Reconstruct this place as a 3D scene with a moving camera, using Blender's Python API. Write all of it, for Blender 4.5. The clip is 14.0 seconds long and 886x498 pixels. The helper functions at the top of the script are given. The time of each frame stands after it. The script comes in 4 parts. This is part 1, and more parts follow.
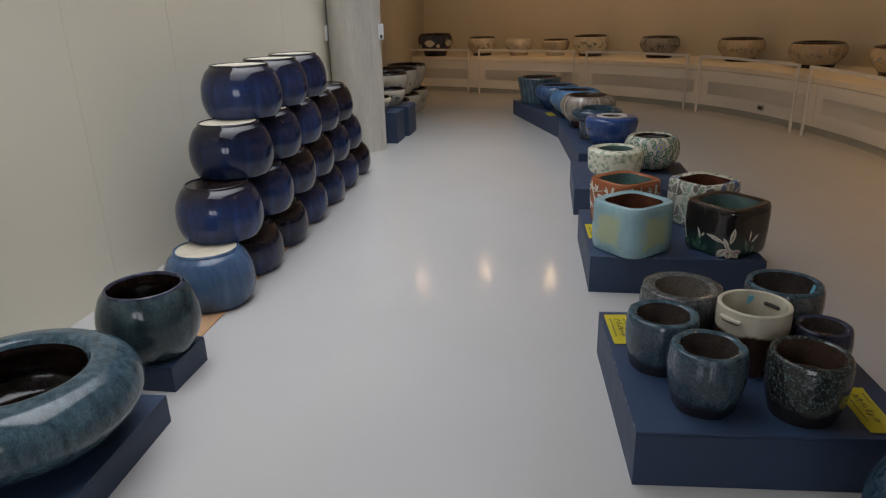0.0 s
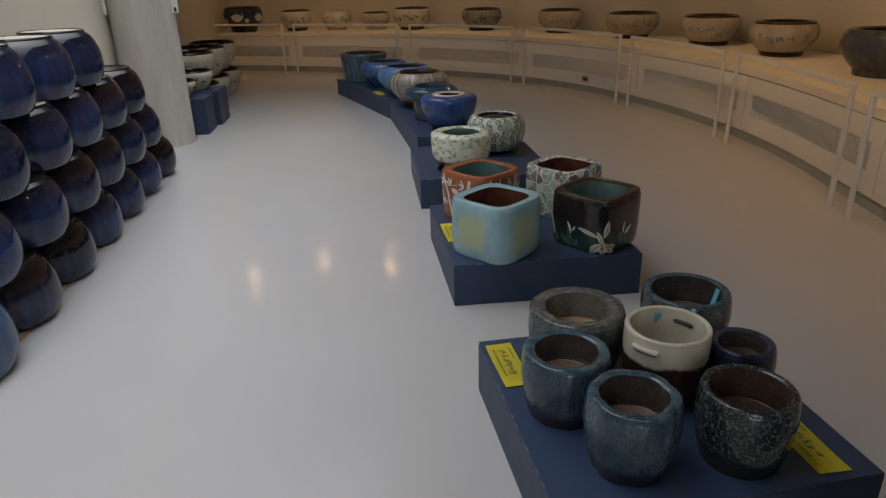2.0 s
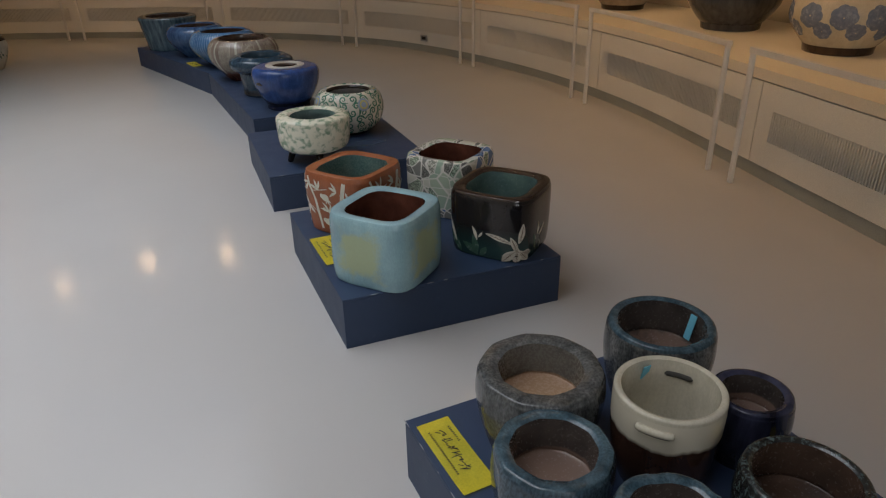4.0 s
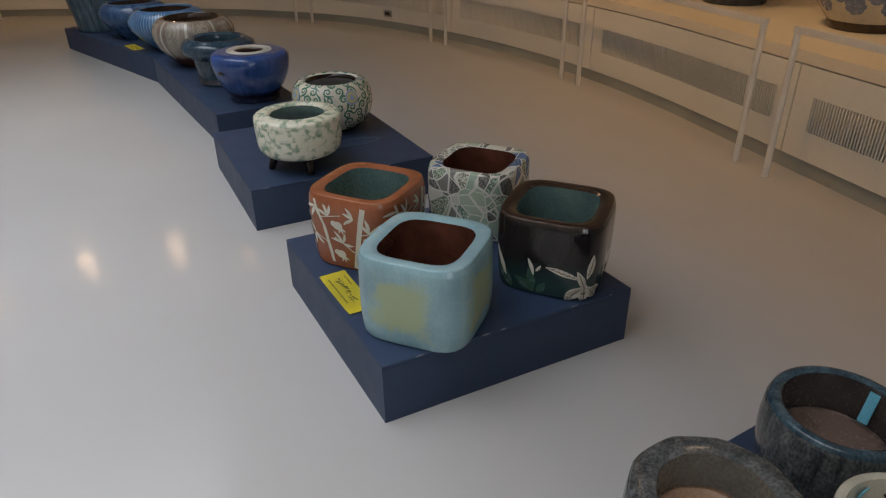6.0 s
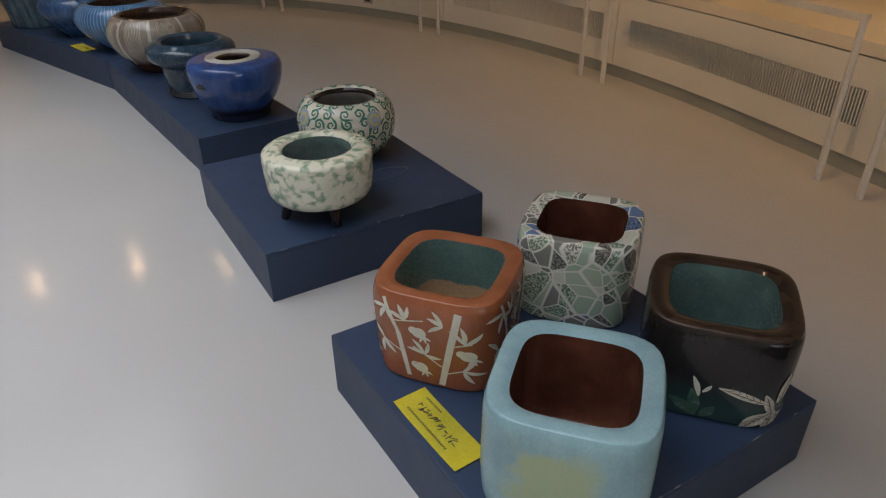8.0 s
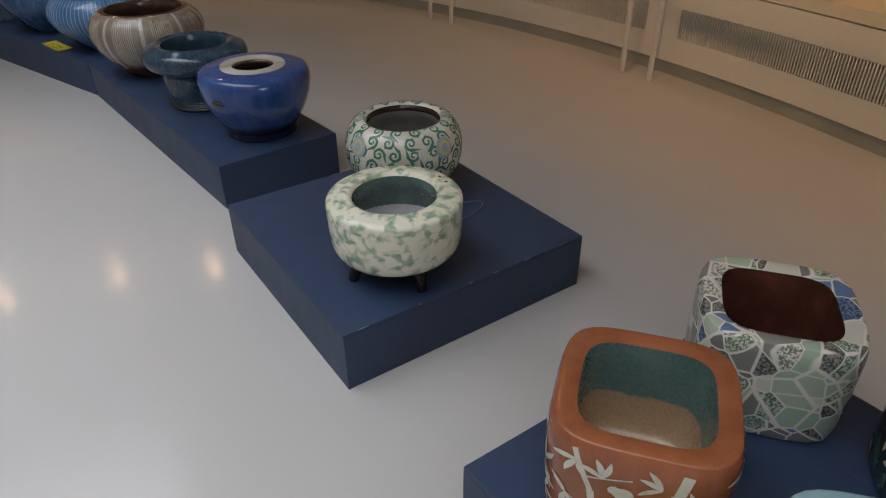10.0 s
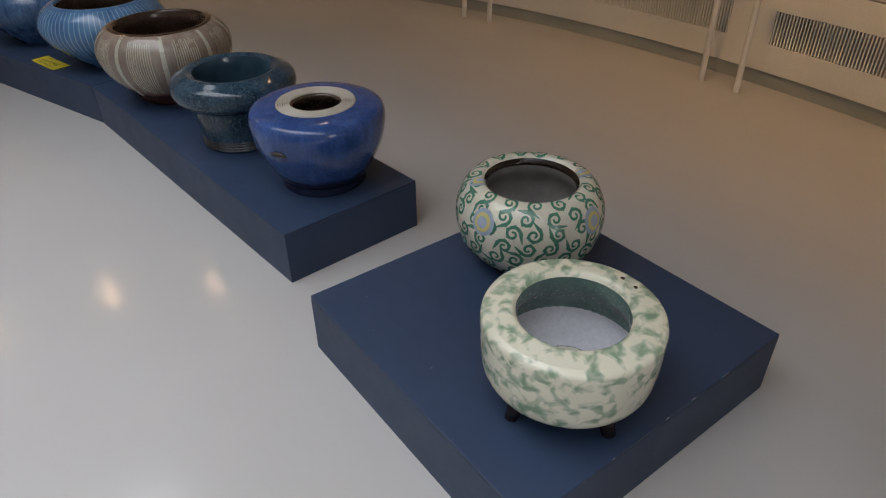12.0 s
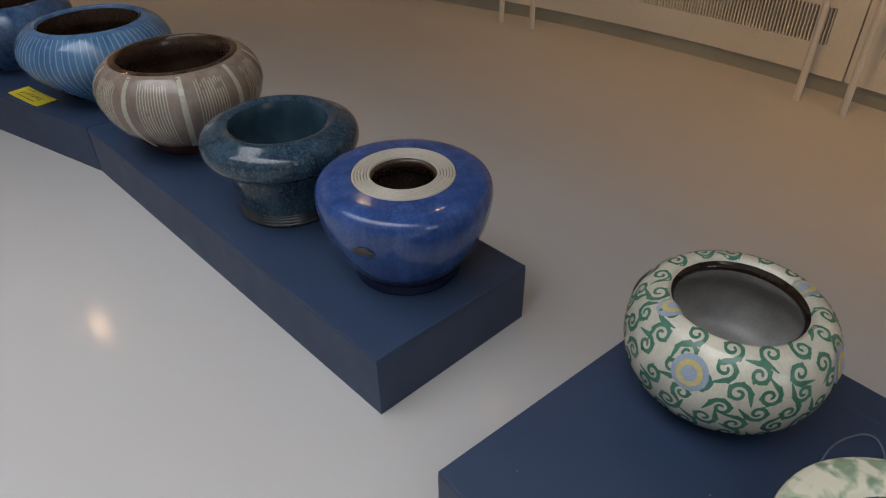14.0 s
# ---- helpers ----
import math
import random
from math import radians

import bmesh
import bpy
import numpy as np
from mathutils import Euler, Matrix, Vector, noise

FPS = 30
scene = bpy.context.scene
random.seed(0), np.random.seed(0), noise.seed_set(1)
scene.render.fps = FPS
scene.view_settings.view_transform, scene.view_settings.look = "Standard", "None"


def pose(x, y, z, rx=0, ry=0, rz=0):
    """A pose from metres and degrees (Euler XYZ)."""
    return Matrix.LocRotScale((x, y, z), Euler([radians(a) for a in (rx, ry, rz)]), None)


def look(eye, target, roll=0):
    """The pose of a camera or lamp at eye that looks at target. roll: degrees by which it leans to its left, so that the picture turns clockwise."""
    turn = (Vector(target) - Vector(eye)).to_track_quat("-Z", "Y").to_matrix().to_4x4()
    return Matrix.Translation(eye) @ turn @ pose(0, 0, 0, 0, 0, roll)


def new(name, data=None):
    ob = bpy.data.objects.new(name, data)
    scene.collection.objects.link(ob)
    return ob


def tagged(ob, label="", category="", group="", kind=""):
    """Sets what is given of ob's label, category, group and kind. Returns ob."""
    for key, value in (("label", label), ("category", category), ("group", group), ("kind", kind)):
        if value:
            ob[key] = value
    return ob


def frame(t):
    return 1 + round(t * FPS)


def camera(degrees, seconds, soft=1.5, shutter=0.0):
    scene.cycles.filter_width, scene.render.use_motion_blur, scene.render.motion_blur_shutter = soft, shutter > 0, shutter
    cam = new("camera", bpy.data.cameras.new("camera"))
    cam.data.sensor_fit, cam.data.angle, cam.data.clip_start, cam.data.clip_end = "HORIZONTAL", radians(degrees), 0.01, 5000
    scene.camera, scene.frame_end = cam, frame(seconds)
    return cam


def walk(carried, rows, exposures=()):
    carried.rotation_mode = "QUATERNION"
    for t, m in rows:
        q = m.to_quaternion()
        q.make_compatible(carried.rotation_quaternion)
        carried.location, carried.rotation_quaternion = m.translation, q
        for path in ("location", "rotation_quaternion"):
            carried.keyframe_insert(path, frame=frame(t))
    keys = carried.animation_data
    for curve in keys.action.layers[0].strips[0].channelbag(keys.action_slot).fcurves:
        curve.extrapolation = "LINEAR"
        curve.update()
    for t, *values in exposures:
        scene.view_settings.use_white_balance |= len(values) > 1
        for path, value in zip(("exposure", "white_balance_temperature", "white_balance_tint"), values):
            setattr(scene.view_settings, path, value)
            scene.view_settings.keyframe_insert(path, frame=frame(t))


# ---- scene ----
cam = camera(67.4, 14.0, soft=1.2)
PATH = [
    (0, (0.171, 1.117, 1.5), (-0.134, 2.973, 0.819), -1.6),
    (0.5, (0.127, 1.313, 1.478), (-0.152, 3.168, 0.785), -1.9),
    (1, (0.185, 1.532, 1.464), (-0.032, 3.389, 0.754), -2.1),
    (1.5, (0.166, 1.652, 1.445), (0.096, 3.514, 0.718), -1.8),
    (2, (0.077, 1.778, 1.452), (0.265, 3.619, 0.694), -1.4),
    (2.5, (0.029, 1.921, 1.429), (0.416, 3.718, 0.641), -1.3),
    (3, (0.045, 2.131, 1.432), (0.545, 3.884, 0.608), -1.2),
    (5.5, (-0.094, 2.995, 1.409), (0.675, 4.585, 0.472), -0.8),
    (6, (-0.099, 3.168, 1.4), (0.69, 4.739, 0.446), -0.7),
    (6.5, (-0.139, 3.38, 1.409), (0.7, 4.913, 0.437), -0.6),
    (7, (-0.127, 3.582, 1.389), (0.743, 5.088, 0.401), -0.6),
    (7.2, (-0.102, 3.675, 1.39), (0.77, 5.176, 0.397), -0.6),
    (9.5, (-0.189, 4.507, 1.414), (0.745, 5.921, 0.351), -0.7),
    (10, (-0.198, 4.702, 1.404), (0.749, 6.095, 0.325), -0.5),
    (10.5, (-0.246, 4.913, 1.43), (0.71, 6.29, 0.338), -0.7),
    (11, (-0.28, 5.092, 1.419), (0.688, 6.45, 0.315), -0.7),
    (11.5, (-0.24, 5.324, 1.418), (0.736, 6.659, 0.293), -0.7),
    (12, (-0.229, 5.503, 1.417), (0.75, 6.83, 0.285), -0.7),
    (12.5, (-0.238, 5.729, 1.417), (0.743, 7.047, 0.277), -0.8),
    (13, (-0.273, 5.904, 1.418), (0.722, 7.208, 0.273), -0.7),
    (13.5, (-0.23, 6.069, 1.397), (0.772, 7.356, 0.239), -0.9),
    (14, (-0.155, 6.29, 1.401), (0.857, 7.555, 0.228), -0.8),
]
walk(cam, [(t, look(eye, target, roll)) for t, eye, target, roll in PATH], [(0, -0.18), (1.5, -0.33), (3, -0.25), (7, -0.12), (11, -0.08), (14, 0.03)])

# world, daylight from the windows behind the visitor, warm ceiling spots
scene.view_settings.exposure = 0.0
world = bpy.data.worlds.new("sky")
scene.world = world
world.use_nodes = True
sky = world.node_tree.nodes.new("ShaderNodeTexSky")
sky.sky_type, sky.sun_disc, sky.sun_elevation, sky.sun_rotation = "NISHITA", False, radians(35), radians(200)
world.node_tree.links.new(sky.outputs[0], world.node_tree.nodes["Background"].inputs[0])
world.node_tree.nodes["Background"].inputs[1].default_value = 0.1

CEILING, WALL_X, BACK_Y = 3.3, -2.25, -3.2
WINDOWS = [(-1.75, -0.55), (-0.35, 0.85)]
WIN_LOW, WIN_HIGH = 1.0, 2.9
SKY_X, SKY_Y = (-2.15, 0.05), (1.9, 9.8)


def area(name, m, sx, sy, watts, colour):
    d = bpy.data.lights.new(name, "AREA")
    d.shape, d.size, d.size_y, d.energy, d.color = "RECTANGLE", sx, sy, watts, colour
    ob = new(name, d)
    ob.matrix_world = m
    return ob


def spot(name, eye, target, watts, colour, angle=70, radius=0.04):
    d = bpy.data.lights.new(name, "SPOT")
    d.energy, d.color, d.spot_size, d.spot_blend, d.shadow_soft_size = watts, colour, radians(angle), 0.8, radius
    ob = new(name, d)
    ob.matrix_world = look(eye, target)
    return ob


DAY, WARM = (0.93, 0.953, 1.0), (1.0, 0.58, 0.26)
for a, b in WINDOWS:
    area("window_daylight", look(((a + b) / 2, BACK_Y + 0.02, (WIN_LOW + WIN_HIGH) / 2), (-2.0, 3.4, 1.1)), b - a, WIN_HIGH - WIN_LOW, 31, DAY)
# unseen skylight, assumed and sized to give the aisle its bright daylight
skylight = area("skylight_daylight", look((sum(SKY_X) / 2, sum(SKY_Y) / 2, CEILING + 0.02), (sum(SKY_X) / 2, sum(SKY_Y) / 2 + 0.001, 0)), SKY_X[1] - SKY_X[0], SKY_Y[1] - SKY_Y[0], 105, DAY)
# spread narrowed to keep this light near the aisle; there is no well
skylight.data.spread = radians(104)
# track spots over the aisle, aimed at the display shelf
# the last three are unseen, placed and powered to brighten the counter front
LAMPS = [((-2.0, 12.0), (-1.9, 14.4), 84), ((-0.9, 12.5), (-0.8, 14.3), 84), ((0.25, 12.3), (0.5, 13.9), 84), ((1.25, 11.8), (1.9, 13.0), 84),
         ((2.3, 10.7), (3.1, 11.7), 84), ((2.4, 9.1), (3.9, 9.6), 110), ((2.2, 7.4), (4.0, 7.6), 195), ((2.1, 5.7), (3.9, 5.8), 200), ((1.9, 3.9), (3.6, 4.0), 125)]
for (x, y), (tx, ty), watts in LAMPS:
    spot("track_spot", (x, y, CEILING - 0.19), (tx, ty, 0.75), watts, WARM, 104, 0.05)

# ---- materials ----
def nodes_of(name):
    m = bpy.data.materials.new(name)
    m.use_nodes = True
    nt = m.node_tree
    return m, nt, nt.nodes["Principled BSDF"]


def node(nt, kind, **inputs):
    n = nt.nodes.new(kind)
    for k, v in inputs.items():
        n.inputs[k.replace("_", " ")].default_value = v
    return n


def coords(nt, scale=(1, 1, 1)):
    tc = nt.nodes.new("ShaderNodeTexCoord")
    mp = nt.nodes.new("ShaderNodeMapping")
    mp.inputs["Scale"].default_value = scale
    nt.links.new(tc.outputs["Object"], mp.inputs["Vector"])
    return mp.outputs[0]


def noise_at(nt, scale, detail=4, stretch=(1, 1, 1), distort=0.0, rough=0.55):
    n = node(nt, "ShaderNodeTexNoise", Scale=scale, Detail=detail, Distortion=distort, Roughness=rough)
    nt.links.new(coords(nt, stretch), n.inputs["Vector"])
    return n.outputs["Fac"]


def ramp(nt, fac, *stops):
    r = nt.nodes.new("ShaderNodeValToRGB")
    els = r.color_ramp.elements
    while len(els) < len(stops):
        els.new(0.5)
    for e, (p, c) in zip(els, stops):
        e.position = p
        e.color = (*c, 1) if len(c) == 3 else c
    nt.links.new(fac, r.inputs[0])
    return r.outputs[0]


def mix(nt, fac, a, b, mode="MIX"):
    n = nt.nodes.new("ShaderNodeMix")
    n.data_type, n.blend_type = "RGBA", mode
    for sock, v in ((n.inputs[0], fac), (n.inputs[6], a), (n.inputs[7], b)):
        if isinstance(v, (int, float)):
            sock.default_value = v
        elif isinstance(v, tuple):
            sock.default_value = (*v, 1)
        else:
            nt.links.new(v, sock)
    return n.outputs[2]


def bump(nt, bsdf, height, strength, distance=0.002):
    b = node(nt, "ShaderNodeBump", Strength=strength, Distance=distance)
    nt.links.new(height, b.inputs["Height"])
    nt.links.new(b.outputs[0], bsdf.inputs["Normal"])


def surface(name, c1, c2, scale=3, fine=120, rough=0.6, rough_var=0.12, relief=0.15, distance=0.001, metal=0.0, stretch=(1, 1, 1)):
    """A plain surface with large stains and fine grain."""
    m, nt, b = nodes_of(name)
    big = noise_at(nt, scale, 5, stretch)
    small = noise_at(nt, fine, 3, stretch)
    col = ramp(nt, big, (0.3, c1), (0.7, c2))
    g = ramp(nt, small, (0.3, (0.9, 0.9, 0.9)), (0.7, (1.05, 1.05, 1.05)))
    nt.links.new(mix(nt, 1.0, col, g, "MULTIPLY"), b.inputs["Base Color"])
    rr = ramp(nt, big, (0.3, (rough - rough_var,) * 3), (0.7, (rough + rough_var,) * 3))
    nt.links.new(rr, b.inputs["Roughness"])
    b.inputs["Metallic"].default_value = metal
    bump(nt, b, small, relief, distance)
    return m


def z_fac(nt, low, high, wobble=0.02, scale=14, stretch=(1, 1, 0.3)):
    """0 below low, 1 above high, along the thing's own height, with a wavering edge."""
    tc = nt.nodes.new("ShaderNodeTexCoord")
    sep = nt.nodes.new("ShaderNodeSeparateXYZ")
    nt.links.new(tc.outputs["Object"], sep.inputs[0])
    n = noise_at(nt, scale, 3, stretch)
    a = nt.nodes.new("ShaderNodeMath")
    a.operation = "MULTIPLY_ADD"
    nt.links.new(n, a.inputs[0])
    a.inputs[1].default_value = wobble * 2
    nt.links.new(sep.outputs["Z"], a.inputs[2])
    mr = node(nt, "ShaderNodeMapRange", From_Min=low + wobble, From_Max=high + wobble)
    nt.links.new(a.outputs[0], mr.inputs["Value"])
    return mr.outputs[0]


def face_patch(nt):
    """A soft, ragged wash in the middle of each side of a square pot."""
    tc = nt.nodes.new("ShaderNodeTexCoord")
    sep = nt.nodes.new("ShaderNodeSeparateXYZ")
    nt.links.new(tc.outputs["Object"], sep.inputs[0])

    def calc(op, a, b=None):
        n = nt.nodes.new("ShaderNodeMath")
        n.operation = op
        for sock, v in zip(n.inputs, (a, b)):
            if isinstance(v, (int, float)):
                sock.default_value = v
            elif v is not None:
                nt.links.new(v, sock)
        return n.outputs[0]

    side = calc("MINIMUM", calc("ABSOLUTE", calc("ADD", sep.outputs[0], 0.01)), calc("ABSOLUTE", calc("ADD", sep.outputs[1], -0.015)))
    high = calc("ABSOLUTE", calc("ADD", sep.outputs[2], -0.135))
    d = calc("MAXIMUM", side, calc("MULTIPLY", high, 0.95))
    d = calc("ADD", d, calc("MULTIPLY", noise_at(nt, 16, 3, (1, 1, 1), 0.4), 0.11))
    return ramp(nt, d, (0.115, (0.8, 0.8, 0.8)), (0.15, (0, 0, 0)))


def glaze(name, c1, c2, rough=0.13, streak=(1, 1, 0.12), scale=22, fine=140, foot=None, foot_z=0.03, upper=None, upper_z=0.2, relief=0.06, vary=0.0, speck=None, soft=0.03, patch=None, grain=0.05):
    """A fired glaze: two tones that run down the wall, fine crackle, a bare or darker foot, a second glaze from the rim."""
    m, nt, b = nodes_of(name)
    run = noise_at(nt, scale, 5, streak, 0.3)
    col = ramp(nt, run, (0.34, c1), (0.66, c2))
    cloud = noise_at(nt, 5, 3)
    col = mix(nt, 1.0, col, ramp(nt, cloud, (0.3, (0.8, 0.8, 0.82)), (0.7, (1.12, 1.12, 1.1))), "MULTIPLY")
    col = mix(nt, 1.0, col, ramp(nt, noise_at(nt, 170, 3, (1, 1, 0.55)), (0.36, (1 - grain,) * 3), (0.64, (1 + grain,) * 3)), "MULTIPLY")
    if speck:
        sp = noise_at(nt, 115, 4, (1, 1, 0.8), 0.6, 0.7)
        col = mix(nt, ramp(nt, sp, (0.52, (0, 0, 0)), (0.6, (1, 1, 1))), col, speck)
    if patch:
        col = mix(nt, face_patch(nt), col, patch)
    if upper:
        col = mix(nt, z_fac(nt, upper_z - soft, upper_z, 0.02), col, upper)
    if foot:
        col = mix(nt, z_fac(nt, foot_z, foot_z + soft, 0.012), foot, col)
    if vary:
        oi = nt.nodes.new("ShaderNodeObjectInfo")
        hs = node(nt, "ShaderNodeHueSaturation")
        mr = node(nt, "ShaderNodeMapRange", To_Min=1 - vary, To_Max=1 + vary)
        nt.links.new(oi.outputs["Random"], mr.inputs["Value"])
        nt.links.new(mr.outputs[0], hs.inputs["Value"])
        nt.links.new(col, hs.inputs["Color"])
        col = hs.outputs[0]
    nt.links.new(col, b.inputs["Base Color"])
    fineN = noise_at(nt, fine, 3)
    nt.links.new(ramp(nt, fineN, (0.3, (rough * 0.8,) * 3), (0.7, (rough * 1.35,) * 3)), b.inputs["Roughness"])
    bump(nt, b, mix(nt, 0.35, run, fineN), relief, 0.004)
    return m


def painted_green():
    """Creamy white glaze with soft green brush swirls."""
    m, nt, b = nodes_of("cream_glaze_green_brushwork")
    n = noise_at(nt, 28, 2.5, (1, 1, 1.15), 0.45, 0.5)
    f = ramp(nt, n, (0.47, (0, 0, 0)), (0.56, (0.5, 0.5, 0.5)), (0.66, (0.9, 0.9, 0.9)))
    g = ramp(nt, noise_at(nt, 9, 3), (0.35, (0.24, 0.35, 0.24)), (0.65, (0.12, 0.23, 0.145)))
    base = ramp(nt, noise_at(nt, 6, 4), (0.3, (0.66, 0.645, 0.51)), (0.7, (0.73, 0.72, 0.60)))
    nt.links.new(mix(nt, f, base, g), b.inputs["Base Color"])
    b.inputs["Roughness"].default_value = 0.16
    bump(nt, b, noise_at(nt, 60, 3), 0.08, 0.002)
    return m


def mosaic():
    """White glaze with painted irregular stones in green, blue and speckled grey."""
    m, nt, b = nodes_of("mosaic_painted_glaze")
    vec = coords(nt)
    warp = node(nt, "ShaderNodeTexNoise", Scale=6.0)
    nt.links.new(vec, warp.inputs["Vector"])
    v2 = mix(nt, 0.03, vec, warp.outputs["Color"], "ADD")
    edge = node(nt, "ShaderNodeTexVoronoi", Scale=13.0)
    edge.feature = "DISTANCE_TO_EDGE"
    cell = node(nt, "ShaderNodeTexVoronoi", Scale=13.0)
    for v in (edge, cell):
        nt.links.new(v2, v.inputs["Vector"])
    shift = nt.nodes.new("ShaderNodeMapping")
    shift.inputs["Location"].default_value, shift.inputs["Rotation"].default_value = (0.37, 0.21, 0.53), (0.6, 0.4, 0.9)
    nt.links.new(vec, shift.inputs["Vector"])
    split = node(nt, "ShaderNodeTexVoronoi", Scale=8.0)
    split.feature = "DISTANCE_TO_EDGE"
    side = node(nt, "ShaderNodeTexVoronoi", Scale=8.0)
    for v in (split, side):
        nt.links.new(shift.outputs[0], v.inputs["Vector"])
    both = nt.nodes.new("ShaderNodeVectorMath")
    nt.links.new(cell.outputs["Color"], both.inputs[0])
    nt.links.new(side.outputs["Color"], both.inputs[1])
    part_of = nt.nodes.new("ShaderNodeVectorMath")
    part_of.operation = "FRACTION"
    nt.links.new(both.outputs[0], part_of.inputs[0])
    near = nt.nodes.new("ShaderNodeMath")
    near.operation = "MINIMUM"
    nt.links.new(edge.outputs["Distance"], near.inputs[0])
    nt.links.new(split.outputs["Distance"], near.inputs[1])
    sep = nt.nodes.new("ShaderNodeSeparateColor")
    nt.links.new(part_of.outputs[0], sep.inputs[0])
    tone = ramp(nt, sep.outputs[0], (0.0, (0.22, 0.22, 0.2)), (0.26, (0.40, 0.47, 0.36)), (0.45, (0.56, 0.56, 0.48)), (0.55, (0.18, 0.18, 0.17)), (0.72, (0.34, 0.43, 0.34)), (0.9, (0.12, 0.19, 0.33)))
    tone.node.color_ramp.interpolation = "CONSTANT"
    dots = ramp(nt, noise_at(nt, 170, 2), (0.45, (0.35, 0.35, 0.35)), (0.55, (1.15, 1.15, 1.15)))
    grey = ramp(nt, sep.outputs[1], (0.0, (0, 0, 0)), (0.5, (1, 1, 1)))
    grey.node.color_ramp.interpolation = "CONSTANT"
    tone = mix(nt, grey, tone, mix(nt, 1.0, tone, dots, "MULTIPLY"))
    line = ramp(nt, near.outputs[0], (0.014, (1, 1, 1)), (0.032, (0, 0, 0)))
    nt.links.new(mix(nt, line, tone, (0.68, 0.66, 0.6)), b.inputs["Base Color"])
    b.inputs["Roughness"].default_value = 0.2
    bump(nt, b, line, 0.25, 0.002)
    return m


M = {}
def vinyl():
    """Glossy sheet vinyl: faint cloudiness and a fine, even sheen."""
    m, nt, b = nodes_of("grey_vinyl_floor")
    c = mix(nt, noise_at(nt, 1.1, 2), (0.43, 0.42, 0.412), (0.475, 0.464, 0.456))
    nt.links.new(mix(nt, ramp(nt, noise_at(nt, 38, 2), (0.68, (0, 0, 0)), (0.85, (0.1, 0.1, 0.1))), c, (0.36, 0.35, 0.35)), b.inputs["Base Color"])
    nt.links.new(mix(nt, noise_at(nt, 2.5, 3), (0.105, 0.105, 0.105), (0.15, 0.15, 0.15)), b.inputs["Roughness"])
    bump(nt, b, noise_at(nt, 14, 2), 0.06, 0.004)
    return m


M["floor"] = vinyl()
M["wall"] = surface("cream_painted_wall", (0.75, 0.705, 0.58), (0.79, 0.745, 0.62), 0.7, 200, 0.75, 0.06, 0.1)
M["warmwall"] = surface("beige_painted_wall", (0.63, 0.57, 0.46), (0.68, 0.62, 0.5), 0.7, 200, 0.75, 0.06, 0.1)
M["ceiling"] = surface("white_ceiling_paint", (0.30, 0.29, 0.28), (0.34, 0.33, 0.32), 1, 150, 0.85, 0.05, 0.1)
M["concrete"] = surface("bare_concrete", (0.40, 0.385, 0.345), (0.58, 0.56, 0.50), 5, 60, 0.8, 0.08, 0.35, 0.003, stretch=(1, 1, 0.12))
M["panel"] = surface("off_white_panel_paint", (0.74, 0.71, 0.64), (0.79, 0.76, 0.69), 1.5, 180, 0.55, 0.08, 0.06)
M["skirting"] = surface("grey_green_skirting", (0.30, 0.31, 0.28), (0.37, 0.38, 0.34), 3, 160, 0.5, 0.1, 0.08)
# near-black: painted shade for grille gaps and slots, also small dark parts
M["dark"] = surface("dark_parts_and_gap_shade", (0.03, 0.027, 0.024), (0.05, 0.045, 0.04), 4, 90, 0.8, 0.1, 0.1)
M["shelf"] = surface("pale_shelf_board", (0.74, 0.67, 0.54), (0.80, 0.73, 0.60), 1.5, 160, 0.5, 0.1, 0.06)
M["rail"] = surface("white_rail_paint", (0.68, 0.65, 0.6), (0.74, 0.71, 0.66), 6, 150, 0.4, 0.1, 0.05)
def navy_paint():
    """Navy painted board: cloudy, with fine scuffs and a few pale chips."""
    m, nt, b = nodes_of("navy_painted_board")
    col = mix(nt, noise_at(nt, 4, 4), (0.017, 0.034, 0.078), (0.027, 0.050, 0.104))
    chip = ramp(nt, noise_at(nt, 85, 2), (0.77, (0, 0, 0)), (0.80, (0.6, 0.6, 0.6)))
    scuff = ramp(nt, noise_at(nt, 26, 5, (1, 0.15, 1), 0.4), (0.66, (0, 0, 0)), (0.78, (0.25, 0.25, 0.25)))
    col = mix(nt, scuff, col, (0.10, 0.13, 0.19))
    nt.links.new(mix(nt, chip, col, (0.26, 0.28, 0.33)), b.inputs["Base Color"])
    nt.links.new(mix(nt, noise_at(nt, 9, 4), (0.42, 0.42, 0.42), (0.62, 0.62, 0.62)), b.inputs["Roughness"])
    bump(nt, b, noise_at(nt, 260, 3), 0.25, 0.0008)
    return m


M["navy"] = navy_paint()
M["cardboard"] = surface("brown_cardboard", (0.36, 0.21, 0.11), (0.43, 0.26, 0.14), 8, 120, 0.85, 0.05, 0.2, stretch=(6, 1, 1))
M["yellow"] = surface("yellow_card", (0.86, 0.74, 0.05), (0.92, 0.80, 0.08), 12, 200, 0.6, 0.06, 0.04)
M["ink"] = surface("black_ink", (0.02, 0.02, 0.03), (0.04, 0.04, 0.05), 20, 200, 0.6, 0.05, 0.02)
M["bisque"] = surface("unglazed_cream_clay", (0.48, 0.43, 0.33), (0.60, 0.55, 0.44), 14, 160, 0.8, 0.08, 0.3)
M["metal"] = surface("dull_steel", (0.42, 0.41, 0.4), (0.52, 0.51, 0.5), 8, 200, 0.35, 0.08, 0.05, metal=1.0)
M["white_plastic"] = surface("white_plastic", (0.7, 0.7, 0.68), (0.76, 0.76, 0.74), 8, 200, 0.4, 0.05, 0.03)
